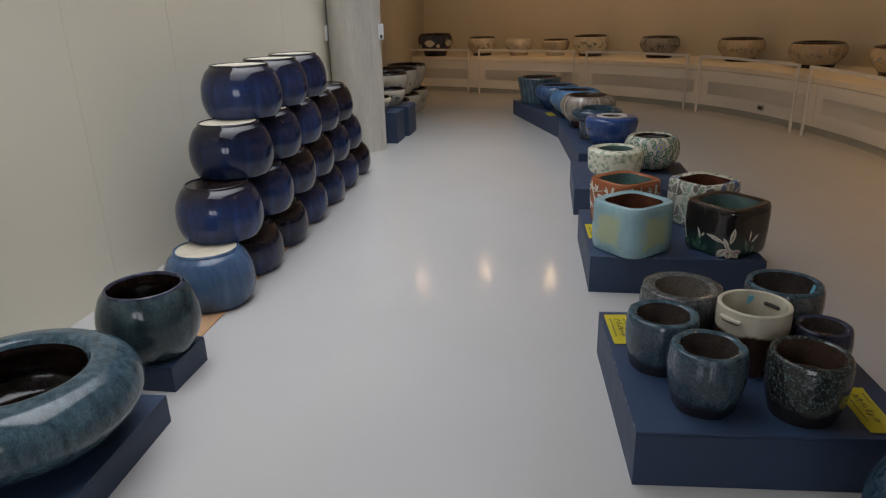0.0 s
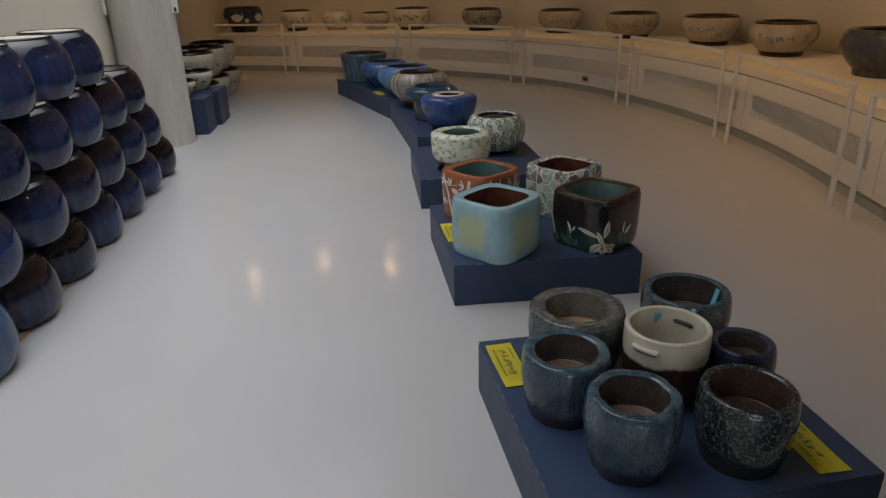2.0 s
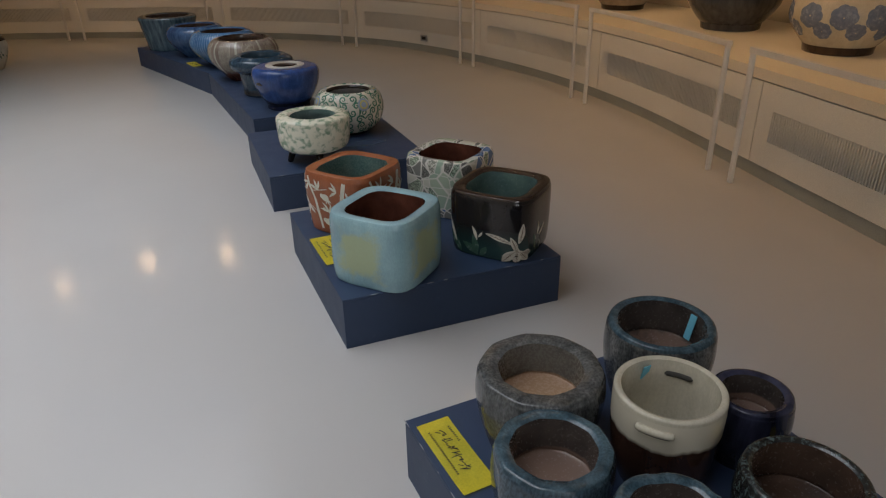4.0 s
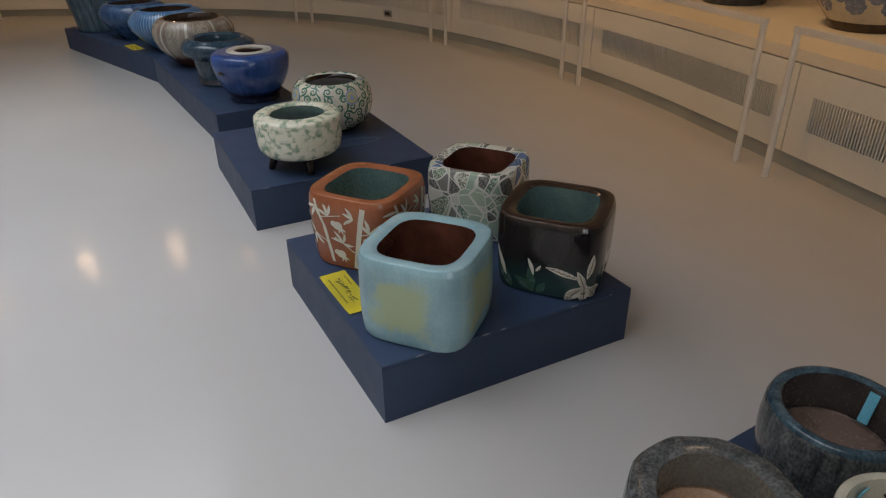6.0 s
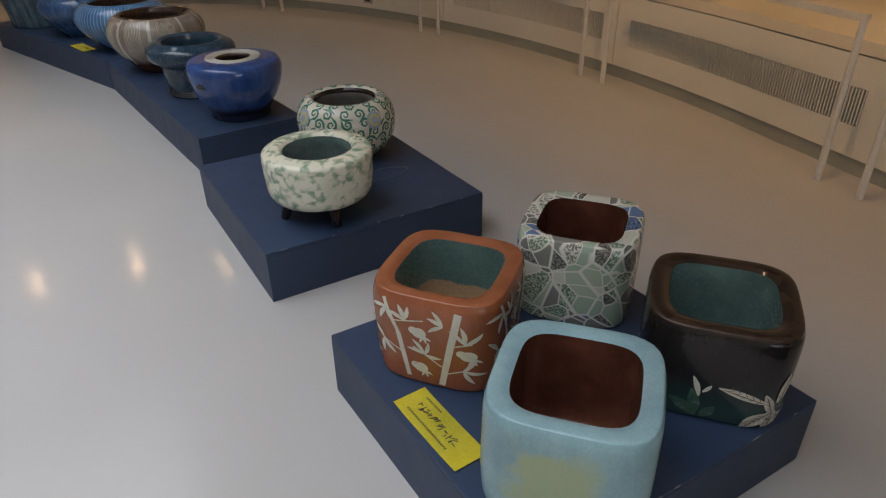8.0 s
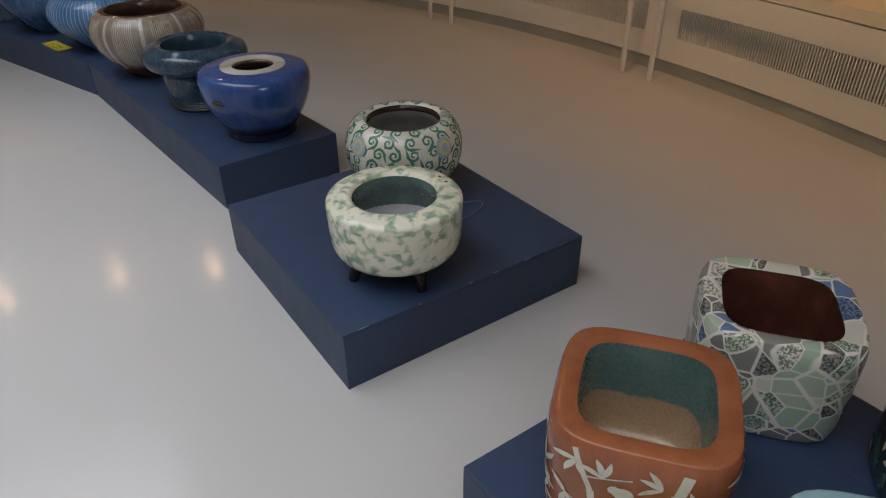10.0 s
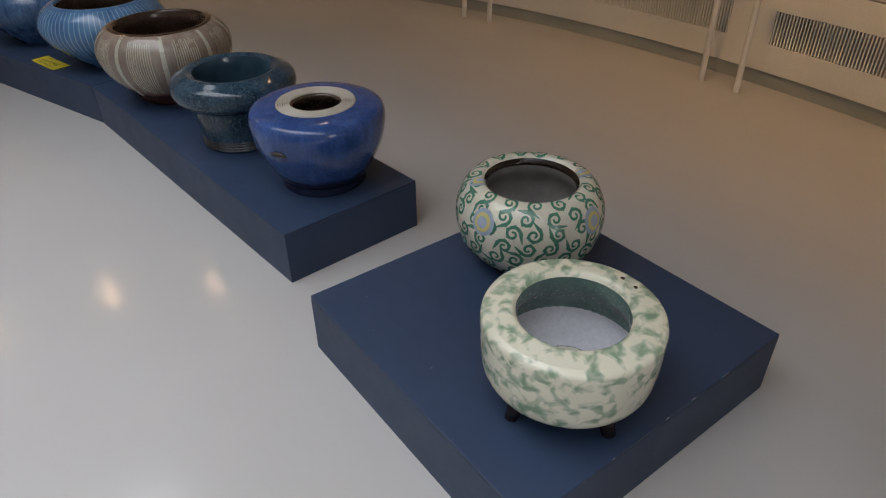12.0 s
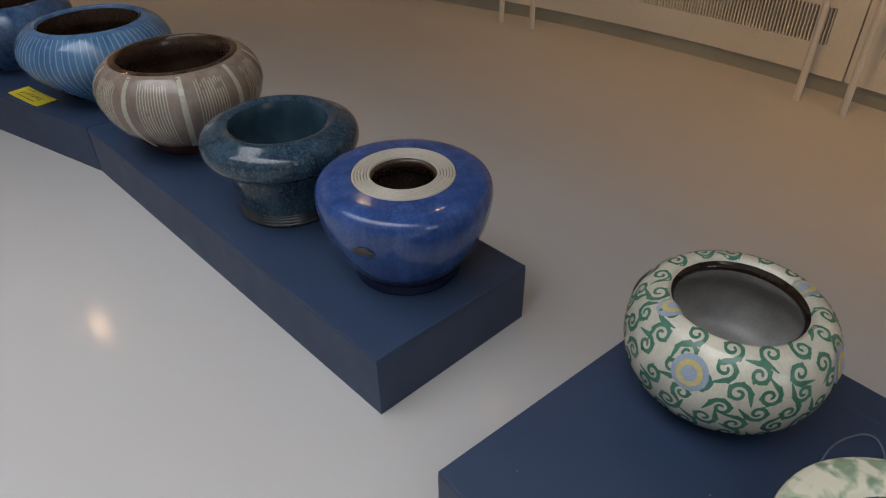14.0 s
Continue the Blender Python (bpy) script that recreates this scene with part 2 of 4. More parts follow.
M["cyan_tape"] = surface("pale_blue_paper_slip", (0.12, 0.42, 0.56), (0.16, 0.48, 0.62), 14, 200, 0.6, 0.05, 0.03)
M["window_frame"] = surface("grey_window_frame", (0.3, 0.3, 0.3), (0.36, 0.36, 0.36), 4, 200, 0.4, 0.1, 0.05, metal=0.6)

M["cobalt"] = glaze("cobalt_glaze", (0.009, 0.016, 0.052), (0.016, 0.034, 0.110), 0.07, vary=0.35, grain=0.2, upper=(0.010, 0.008, 0.012), upper_z=0.275, soft=0.10)
M["cobalt_dark"] = glaze("dark_cobalt_glaze", (0.008, 0.011, 0.030), (0.015, 0.028, 0.085), 0.07, vary=0.3, grain=0.2, upper=(0.011, 0.007, 0.008), upper_z=0.235, soft=0.14)
M["grey_blue"] = glaze("grey_blue_glaze", (0.038, 0.08, 0.16), (0.07, 0.12, 0.21), 0.15)
M["teal_run"] = glaze("running_teal_glaze", (0.022, 0.046, 0.064), (0.068, 0.115, 0.145), 0.11, fine=260, scale=30, grain=0.25)
M["teal_dark"] = glaze("mottled_teal_glaze", (0.012, 0.022, 0.03), (0.045, 0.075, 0.085), 0.13, streak=(1, 1, 0.5), scale=12, grain=0.25)
M["dark_glaze"] = glaze("black_brown_glaze", (0.010, 0.007, 0.006), (0.028, 0.016, 0.012), 0.12)
M["in_brown"] = glaze("brown_interior_glaze", (0.045, 0.028, 0.02), (0.09, 0.055, 0.04), 0.22, streak=(1, 1, 1), scale=11)
M["in_tan"] = glaze("green_interior_sandy_base", (0.08, 0.15, 0.14), (0.11, 0.18, 0.17), 0.25, foot=(0.36, 0.24, 0.14), foot_z=0.135, soft=0.006, streak=(1, 1, 1), scale=11)
M["in_clay"] = glaze("dark_interior_clay_base", (0.035, 0.03, 0.028), (0.075, 0.062, 0.055), 0.22, foot=(0.17, 0.112, 0.088), foot_z=0.128, soft=0.006, streak=(1, 1, 1), scale=11)
M["in_ash"] = glaze("grey_interior_clay_base", (0.10, 0.095, 0.085), (0.15, 0.14, 0.12), 0.25, foot=(0.36, 0.23, 0.145), foot_z=0.128, soft=0.006, streak=(1, 1, 1), scale=11)
M["in_teal"] = glaze("blue_teal_interior_glaze", (0.020, 0.047, 0.072), (0.045, 0.085, 0.12), 0.16, streak=(1, 1, 1), scale=9)
M["lilac"] = surface("pale_lilac_white_ash", (0.46, 0.46, 0.50), (0.56, 0.56, 0.60), 9, 90, 0.7, 0.08, 0.4)
M["cord"] = surface("blue_grey_cord", (0.10, 0.14, 0.18), (0.16, 0.2, 0.24), 60, 300, 0.7, 0.05, 0.1)
M["in_grey"] = glaze("grey_interior_clay", (0.24, 0.23, 0.22), (0.34, 0.33, 0.31), 0.35, streak=(1, 1, 1), scale=11)
M["in_green"] = glaze("grey_green_interior_glaze", (0.09, 0.15, 0.14), (0.13, 0.20, 0.18), 0.22, streak=(1, 1, 1), scale=11)
M["in_red"] = glaze("red_brown_interior_glaze", (0.075, 0.026, 0.017), (0.125, 0.045, 0.028), 0.2, streak=(1, 1, 1), scale=11)
M["turquoise"] = glaze("pale_turquoise_glaze", (0.235, 0.38, 0.42), (0.27, 0.42, 0.45), 0.19, relief=0.03, patch=(0.36, 0.40, 0.21))
M["turquoise_rim"] = glaze("pale_turquoise_rim_glaze", (0.25, 0.40, 0.45), (0.28, 0.44, 0.48), 0.19, relief=0.03)
M["terracotta"] = glaze("red_brown_matt_glaze", (0.27, 0.085, 0.035), (0.33, 0.11, 0.05), 0.2, relief=0.012, fine=60)
M["black_green"] = glaze("black_glaze_green_base", (0.012, 0.010, 0.010), (0.02, 0.016, 0.015), 0.1, foot=(0.018, 0.045, 0.042), foot_z=0.05, soft=0.09)
M["brown_rim"] = glaze("brown_rim_glaze", (0.030, 0.018, 0.013), (0.055, 0.032, 0.022), 0.11)
M["cream_brown"] = glaze("cream_over_brown_glaze", (0.028, 0.014, 0.010), (0.05, 0.024, 0.016), 0.13, upper=(0.50, 0.46, 0.37), upper_z=0.175, soft=0.012)
M["cream"] = glaze("cream_glaze", (0.50, 0.46, 0.36), (0.57, 0.53, 0.43), 0.18)
M["speckled"] = glaze("dark_speckled_glaze", (0.012, 0.012, 0.012), (0.03, 0.03, 0.028), 0.13, speck=(0.085, 0.12, 0.122), foot=(0.012, 0.011, 0.011), foot_z=0.05, relief=0.2)
M["blue_lobed"] = glaze("blue_grey_glaze_dark_foot", (0.026, 0.046, 0.066), (0.062, 0.095, 0.122), 0.12, foot=(0.012, 0.013, 0.018), foot_z=0.035, grain=0.4)
M["ash"] = glaze("ash_grey_glaze", (0.045, 0.05, 0.052), (0.12, 0.122, 0.12), 0.13, streak=(1, 1, 0.25), scale=40, foot=(0.03, 0.02, 0.018), foot_z=0.05, grain=0.4)
M["violet_dark"] = glaze("dark_blue_violet_glaze", (0.010, 0.010, 0.02), (0.045, 0.05, 0.09), 0.1)
M["royal"] = glaze("royal_blue_glaze", (0.022, 0.055, 0.19), (0.040, 0.090, 0.27), 0.10, foot=(0.008, 0.011, 0.035), foot_z=0.055, relief=0.05, grain=0.2)
M["ring_cream"] = surface("cream_ridged_ring", (0.42, 0.39, 0.33), (0.5, 0.47, 0.41), 10, 160, 0.5, 0.1, 0.2)
M["teal_speck"] = glaze("speckled_teal_glaze", (0.010, 0.026, 0.050), (0.034, 0.068, 0.105), 0.10, speck=(0.055, 0.095, 0.125), fine=200, grain=0.2)
M["stripe"] = glaze("grey_brown_striped_glaze", (0.20, 0.15, 0.125), (0.28, 0.235, 0.20), 0.14, foot=(0.075, 0.025, 0.015), foot_z=0.07, relief=0.05)
M["stripe_pale"] = glaze("pale_drip_glaze", (0.42, 0.41, 0.32), (0.50, 0.49, 0.41), 0.16)
M["ribbed"] = glaze("sky_blue_ribbed_glaze", (0.05, 0.13, 0.28), (0.09, 0.21, 0.39), 0.13)
M["ribbed_pale"] = glaze("pale_blue_rib_glaze", (0.22, 0.36, 0.5), (0.28, 0.42, 0.55), 0.15)
M["deep_blue"] = glaze("deep_streaked_blue_glaze", (0.025, 0.06, 0.15), (0.065, 0.14, 0.28), 0.13, grain=0.2)
M["drip"] = glaze("teal_brown_drip_glaze", (0.03, 0.06, 0.09), (0.10, 0.16, 0.19), 0.13, streak=(1, 1, 0.06), scale=26, grain=0.2)
M["white_glaze"] = glaze("warm_white_glaze", (0.61, 0.59, 0.49), (0.68, 0.66, 0.56), 0.17, relief=0.03)
M["green_paint"] = surface("green_brush_glaze", (0.045, 0.16, 0.11), (0.095, 0.235, 0.165), 30, 200, 0.2, 0.05, 0.02)
M["yellow_paint"] = surface("pale_yellow_glaze", (0.55, 0.48, 0.18), (0.6, 0.53, 0.24), 30, 200, 0.2, 0.05, 0.02)
M["blue_paint"] = surface("pale_blue_glaze_paint", (0.30, 0.37, 0.48), (0.36, 0.43, 0.53), 30, 200, 0.2, 0.05, 0.02)
M["blue_flower"] = surface("faded_blue_flower_paint", (0.13, 0.17, 0.26), (0.2, 0.24, 0.33), 40, 200, 0.25, 0.05, 0.02)
M["white_paint"] = surface("ivory_slip_paint", (0.55, 0.52, 0.43), (0.64, 0.61, 0.52), 40, 200, 0.3, 0.05, 0.05)
M["brown_paint"] = surface("brown_brush_paint", (0.09, 0.055, 0.035), (0.15, 0.095, 0.06), 40, 200, 0.3, 0.05, 0.02)
M["leaf_paint"] = surface("dull_green_paint", (0.035, 0.085, 0.06), (0.065, 0.125, 0.09), 40, 200, 0.25, 0.05, 0.02)
M["buff"] = glaze("buff_glaze", (0.36, 0.29, 0.20), (0.43, 0.36, 0.26), 0.2)
M["pale_buff"] = glaze("pale_buff_glaze", (0.47, 0.42, 0.32), (0.54, 0.49, 0.39), 0.2)
M["greybuff"] = glaze("grey_buff_glaze", (0.17, 0.165, 0.15), (0.24, 0.23, 0.21), 0.2)
M["charcoal"] = glaze("charcoal_glaze", (0.035, 0.036, 0.04), (0.07, 0.072, 0.078), 0.16)
M["painted_green"] = painted_green()
M["mosaic"] = mosaic()
glass, nt_glass, b_glass = nodes_of("window_glass")
b_glass.inputs["Transmission Weight"].default_value, b_glass.inputs["Roughness"].default_value = 1.0, 0.02
M["glass"] = glass
lens, nt_lens, b_lens = nodes_of("lamp_lens")
b_lens.inputs["Emission Color"].default_value, b_lens.inputs["Emission Strength"].default_value = (1.0, 0.66, 0.36, 1), 75
M["lens"] = lens


# ---- geometry helpers ----
def mesh_of(name, bm, material, smooth=True):
    me = bpy.data.meshes.new(name)
    bmesh.ops.recalc_face_normals(bm, faces=bm.faces)
    bm.to_mesh(me)
    bm.free()
    me.materials.append(material)
    if smooth:
        for p in me.polygons:
            p.use_smooth = True
    return me


def part(name, bm, material, parent=None, label="", smooth=True):
    ob = new(name, mesh_of(name, bm, material, smooth))
    if parent:
        ob.parent = parent
    return tagged(ob, label)


def box_bm(x0, x1, y0, y1, z0, z1, bevel=0.0):
    bm = bmesh.new()
    bmesh.ops.create_cube(bm, size=1, matrix=Matrix.Translation(((x0 + x1) / 2, (y0 + y1) / 2, (z0 + z1) / 2)) @ Matrix.Diagonal((x1 - x0, y1 - y0, z1 - z0, 1)))
    if bevel:
        bmesh.ops.bevel(bm, geom=bm.edges[:], offset=bevel, segments=2, affect="EDGES", profile=0.5)
    return bm


def prism_bm(corners, z0, z1, bevel=0.0):
    bm = bmesh.new()
    low = [bm.verts.new((x, y, z0)) for x, y in corners]
    high = [bm.verts.new((x, y, z1)) for x, y in corners]
    bm.faces.new(low[::-1])
    bm.faces.new(high)
    for i in range(len(corners)):
        j = (i + 1) % len(corners)
        bm.faces.new((low[i], low[j], high[j], high[i]))
    if bevel:
        bmesh.ops.bevel(bm, geom=bm.edges[:], offset=bevel, segments=2, affect="EDGES", profile=0.5)
    return bm


def tube_bm(points, radius, sides=8, bm=None, cap=True):
    bm = bm or bmesh.new()
    rings = []
    for i, p in enumerate(points):
        p = Vector(p)
        d = (Vector(points[min(i + 1, len(points) - 1)]) - Vector(points[max(i - 1, 0)])).normalized()
        a = d.orthogonal().normalized() if not rings else (rings[-1][1] - d * rings[-1][1].dot(d)).normalized()
        b = d.cross(a)
        r = radius[i] if isinstance(radius, (list, tuple)) else radius
        rings.append(([bm.verts.new(p + r * (math.cos(2 * math.pi * k / sides) * a + math.sin(2 * math.pi * k / sides) * b)) for k in range(sides)], a))
    for (r0, _), (r1, _) in zip(rings, rings[1:]):
        for k in range(sides):
            bm.faces.new((r0[k], r0[(k + 1) % sides], r1[(k + 1) % sides], r1[k]))
    if cap:
        bm.faces.new(rings[0][0][::-1])
        bm.faces.new(rings[-1][0])
    return bm


def spline(points, steps=6):
    """A smooth line through control points (radius, height)."""
    if len(points) < 3:
        return [tuple(p) for p in points]
    p = [np.array(q, float) for q in points]
    p = [2 * p[0] - p[1]] + p + [2 * p[-1] - p[-2]]
    out = []
    for i in range(1, len(p) - 2):
        for k in range(steps):
            t = k / steps
            q = 0.5 * (2 * p[i] + (p[i + 1] - p[i - 1]) * t + (2 * p[i - 1] - 5 * p[i] + 4 * p[i + 1] - p[i + 2]) * t * t + (3 * p[i] - p[i - 1] - 3 * p[i + 1] + p[i + 2]) * t ** 3)
            out.append((max(0.0, float(q[0])), float(q[1])))
    out.append(tuple(points[-1]))
    return out


def round_form(a):
    return 1.0


def square_form(n):
    return lambda a: (abs(math.cos(a)) ** n + abs(math.sin(a)) ** n) ** (-1 / n)


def lobed_form(count, depth):
    return lambda a: 1 - depth * (1 - abs(math.sin(a * count / 2)) ** 0.6)


def faceted_form(count, soft=0.6):
    def f(a):
        w = math.pi / count
        d = (a % (2 * w)) - w
        return (1 - soft) + soft * math.cos(w) / math.cos(d)
    return f


def lathe_bm(profile, form=round_form, sides=56, close_low=False, close_high=False):
    bm = bmesh.new()
    rings = []
    for r, z in profile:
        if r < 1e-4:
            rings.append([bm.verts.new((0, 0, z))])
        else:
            rings.append([bm.verts.new((r * form(2 * math.pi * k / sides) * math.cos(2 * math.pi * k / sides), r * form(2 * math.pi * k / sides) * math.sin(2 * math.pi * k / sides), z)) for k in range(sides)])
    for r0, r1 in zip(rings, rings[1:]):
        for k in range(sides):
            j = (k + 1) % sides
            if len(r0) == 1 and len(r1) > 1:
                bm.faces.new((r0[0], r1[j], r1[k]))
            elif len(r1) == 1 and len(r0) > 1:
                bm.faces.new((r0[k], r0[j], r1[0]))
            elif len(r0) > 1:
                bm.faces.new((r0[k], r0[j], r1[j], r1[k]))
    if close_low and len(rings[0]) > 1:
        bm.faces.new(rings[0][::-1])
    if close_high and len(rings[-1]) > 1:
        bm.faces.new(rings[-1])
    return bm


class Skin:
    """The outside of a pot: a place for each angle and length along its wall."""

    def __init__(self, profile, form):
        self.p, self.form = profile, form
        self.s = np.concatenate([[0], np.cumsum([math.dist(a, b) for a, b in zip(profile, profile[1:])])])
        self.length = float(self.s[-1])

    def at(self, angle, s, lift=0.0012):
        r = float(np.interp(s, self.s, [q[0] for q in self.p])) * self.form(angle % (2 * math.pi))
        z = float(np.interp(s, self.s, [q[1] for q in self.p]))
        r2 = float(np.interp(s + 0.003, self.s, [q[0] for q in self.p]))
        r1 = float(np.interp(s - 0.003, self.s, [q[0] for q in self.p]))
        z2 = float(np.interp(s + 0.003, self.s, [q[1] for q in self.p]))
        z1 = float(np.interp(s - 0.003, self.s, [q[1] for q in self.p]))
        n = math.hypot(r2 - r1, z2 - z1) or 1
        return Vector(((r + lift * (z2 - z1) / n) * math.cos(angle), (r + lift * (z2 - z1) / n) * math.sin(angle), z - lift * (r2 - r1) / n))

    def stroke(self, bm, line, widths, radius, lift=0.0012):
        """A painted ribbon. line: (metres along the belly, metres up the wall); widths: one or one a point."""
        n = len(line)
        left, right = [], []
        for i, (u, s) in enumerate(line):
            u0, s0 = line[max(i - 1, 0)]
            u1, s1 = line[min(i + 1, n - 1)]
            d = math.hypot(u1 - u0, s1 - s0) or 1
            w = (widths[i] if isinstance(widths, (list, tuple)) else widths) / 2
            nu, ns = -(s1 - s0) / d * w, (u1 - u0) / d * w
            left.append(bm.verts.new(self.at((u + nu) / radius, s + ns, lift)))
            right.append(bm.verts.new(self.at((u - nu) / radius, s - ns, lift)))
        for i in range(n - 1):
            bm.faces.new((left[i], left[i + 1], right[i + 1], right[i]))

    def leaf(self, bm, u, s, angle, length, width, radius, bend=0.0, lift=0.0014):
        k = 7
        line = [(u + length * i / (k - 1) * math.cos(angle + bend * i / k), s + length * i / (k - 1) * math.sin(angle + bend * i / k)) for i in range(k)]
        self.stroke(bm, line, [max(0.0006, width * math.sin(math.pi * (0.06 + 0.9 * i / (k - 1)))) for i in range(k)], radius, lift)

    def disc(self, bm, u, s, r, radius, lift=0.0016, squash=1.0):
        c = bm.verts.new(self.at(u / radius, s, lift))
        rings = []
        for q in (0.5, 1.0):
            rings.append([bm.verts.new(self.at((u + q * r * math.cos(2 * math.pi * k / 16)) / radius, s + q * r * squash * math.sin(2 * math.pi * k / 16), lift)) for k in range(16)])
        for k in range(16):
            bm.faces.new((c, rings[0][k], rings[0][(k + 1) % 16]))
            bm.faces.new((rings[0][k], rings[1][k], rings[1][(k + 1) % 16], rings[0][(k + 1) % 16]))


def pot(name, label, category, x, y, z, outer, rim, inner, mats, form=round_form, yaw=0, group="", foot=None, sides=56, inner_form=None, tilt=None):
    """A pot: outside wall, rim and inside are parts; profiles are (radius, height) lines."""
    root = tagged(new(name), label, category, group)
    root.matrix_world = tilt or pose(x, y, z, 0, 0, yaw)
    out = spline(outer)
    body = part("body", lathe_bm(out, form, sides, close_low=True), mats[0], root)
    if rim:
        part("rim", lathe_bm(spline([outer[-1]] + rim + [inner[0]], 4), form, sides), mats[1], root)
    part("interior", lathe_bm(spline(inner, 5), inner_form or form, sides), mats[2], root)
    if foot:
        part("foot_ring", lathe_bm(foot, form, sides, close_low=True, close_high=True), mats[3], root)
    return root, Skin(out, form), body


# ---- the room ----
# plan of the curved display wall, from its back end round to the front
CX, CY = -4.198, 7.631


def wall_radius(deg):
    t = min(1, max(0, (deg - 22) / 42))
    t = t * t * (3 - 2 * t)
    return 7.65 - 0.76 * t


PLAN = []
for i in range(181):
    deg = 80 - i * 0.5
    r = wall_radius(deg)
    PLAN.append(Vector((CX + r * math.cos(radians(deg)), CY + r * math.sin(radians(deg)))))
end_way = (PLAN[-1] - PLAN[-2]).normalized()
for i in range(1, 40):
    PLAN.append(PLAN[180] + end_way * 0.25 * i)
LENGTHS = np.concatenate([[0], np.cumsum([(b - a).length for a, b in zip(PLAN, PLAN[1:])])])
PLAN_X, PLAN_Y = [p.x for p in PLAN], [p.y for p in PLAN]
WALL_END = float(LENGTHS[-1])


def along(s, out=0.0):
    """The plan's point at length s, moved out (away from the room) by that much."""
    p = Vector((float(np.interp(s, LENGTHS, PLAN_X)), float(np.interp(s, LENGTHS, PLAN_Y))))
    a = Vector((float(np.interp(s - 0.2, LENGTHS, PLAN_X)), float(np.interp(s - 0.2, LENGTHS, PLAN_Y))))
    b = Vector((float(np.interp(s + 0.2, LENGTHS, PLAN_X)), float(np.interp(s + 0.2, LENGTHS, PLAN_Y))))
    d = (b - a).normalized()
    return p + out * Vector((-d.y, d.x))


def length_near(x, y):
    q = Vector((x, y))
    return min((i * 0.01 for i in range(int(WALL_END * 100))), key=lambda v: (along(v) - q).length)


def strip_bm(s0, s1, out0, out1, z0, z1, step=0.12, bm=None):
    """A curved bar that follows the wall."""
    bm = bm or bmesh.new()
    n = max(1, math.ceil((s1 - s0) / step))
    rings = []
    for i in range(n + 1):
        s = s0 + (s1 - s0) * i / n
        a, b = along(s, out0), along(s, out1)
        rings.append([bm.verts.new((a.x, a.y, z0)), bm.verts.new((b.x, b.y, z0)), bm.verts.new((b.x, b.y, z1)), bm.verts.new((a.x, a.y, z1))])
    for r0, r1 in zip(rings, rings[1:]):
        for k in range(4):
            bm.faces.new((r0[k], r0[(k + 1) % 4], r1[(k + 1) % 4], r1[k]))
    bm.faces.new(rings[0][::-1])
    bm.faces.new(rings[-1])
    return bm


def structure(name, bm, material, label, category, smooth=False):
    return tagged(part(name, bm, material, None, label, smooth), "", category, "", "structure")


BACK = 1.4
FAR = 16.8
structure("floor", box_bm(-3.2, 6.5, BACK_Y - 0.2, FAR, -0.15, 0), M["floor"], "pale grey glossy vinyl floor", "floor")
def joined(boxes):
    bm = bmesh.new()
    for b in boxes:
        b2 = box_bm(*b)
        me = bpy.data.meshes.new("tmp")
        b2.to_mesh(me)
        b2.free()
        bm.from_mesh(me)
    return bm


W_END = 8.62
# boards with thin seams
BOARDS = [BACK_Y, -1.4, 0.5, 2.4, 4.3, 5.28, 7.2, W_END]
for i, (a, b) in enumerate(zip(BOARDS, BOARDS[1:])):
    if i == 0:
        west = structure("wall_west", box_bm(WALL_X - 0.2, WALL_X - 0.012, BACK_Y, W_END, 0, CEILING), M["wall"], "smooth cream painted wall of large boards", "wall")
    part("wall_board", box_bm(WALL_X - 0.011, WALL_X, a + 0.0015, b - 0.0015, 0, CEILING - 0.003, 0.001), M["wall"], west, smooth=False)
structure("wall_west_far", box_bm(-2.7, -2.5, W_END, FAR, 0, CEILING), M["warmwall"], "beige wall beyond the concrete column", "wall")
structure("wall_return", box_bm(-2.7, WALL_X - 0.2, W_END - 0.1, W_END, 0, CEILING), M["wall"], "short return of the cream wall", "wall")
structure("ceiling", joined([(-3.2, SKY_X[0], BACK_Y - 0.2, FAR, CEILING, CEILING + 0.15), (SKY_X[1], 6.5, BACK_Y - 0.2, FAR, CEILING, CEILING + 0.15), (SKY_X[0], SKY_X[1], BACK_Y - 0.2, SKY_Y[0], CEILING, CEILING + 0.15), (SKY_X[0], SKY_X[1], SKY_Y[1], FAR, CEILING, CEILING + 0.15)]), M["ceiling"], "plain grey painted ceiling with an opening for the assumed skylight", "ceiling")
# frame and panes of the assumed skylight, out of view
w = tagged(new("window_3"), "assumed, unseen long skylight in a grey frame over the aisle", "skylight", "", "structure")
for k in range(5):
    y = SKY_Y[0] + (SKY_Y[1] - SKY_Y[0] - 0.06) * k / 4
    part("window_frame", box_bm(SKY_X[0], SKY_X[1], y, y + 0.06, CEILING + 0.05, CEILING + 0.11, 0.004), M["window_frame"], w, smooth=False)
    if k < 4:
        pane = part("pane", box_bm(SKY_X[0], SKY_X[1], y + 0.061, y + (SKY_Y[1] - SKY_Y[0] - 0.06) / 4 - 0.001, CEILING + 0.075, CEILING + 0.085), M["glass"], w, smooth=False)
        pane.visible_shadow = False
structure("wall_curved", strip_bm(-0.0, WALL_END, BACK, BACK + 0.14, 0, CEILING), M["warmwall"], "curved beige wall behind the display shelf", "wall", True)
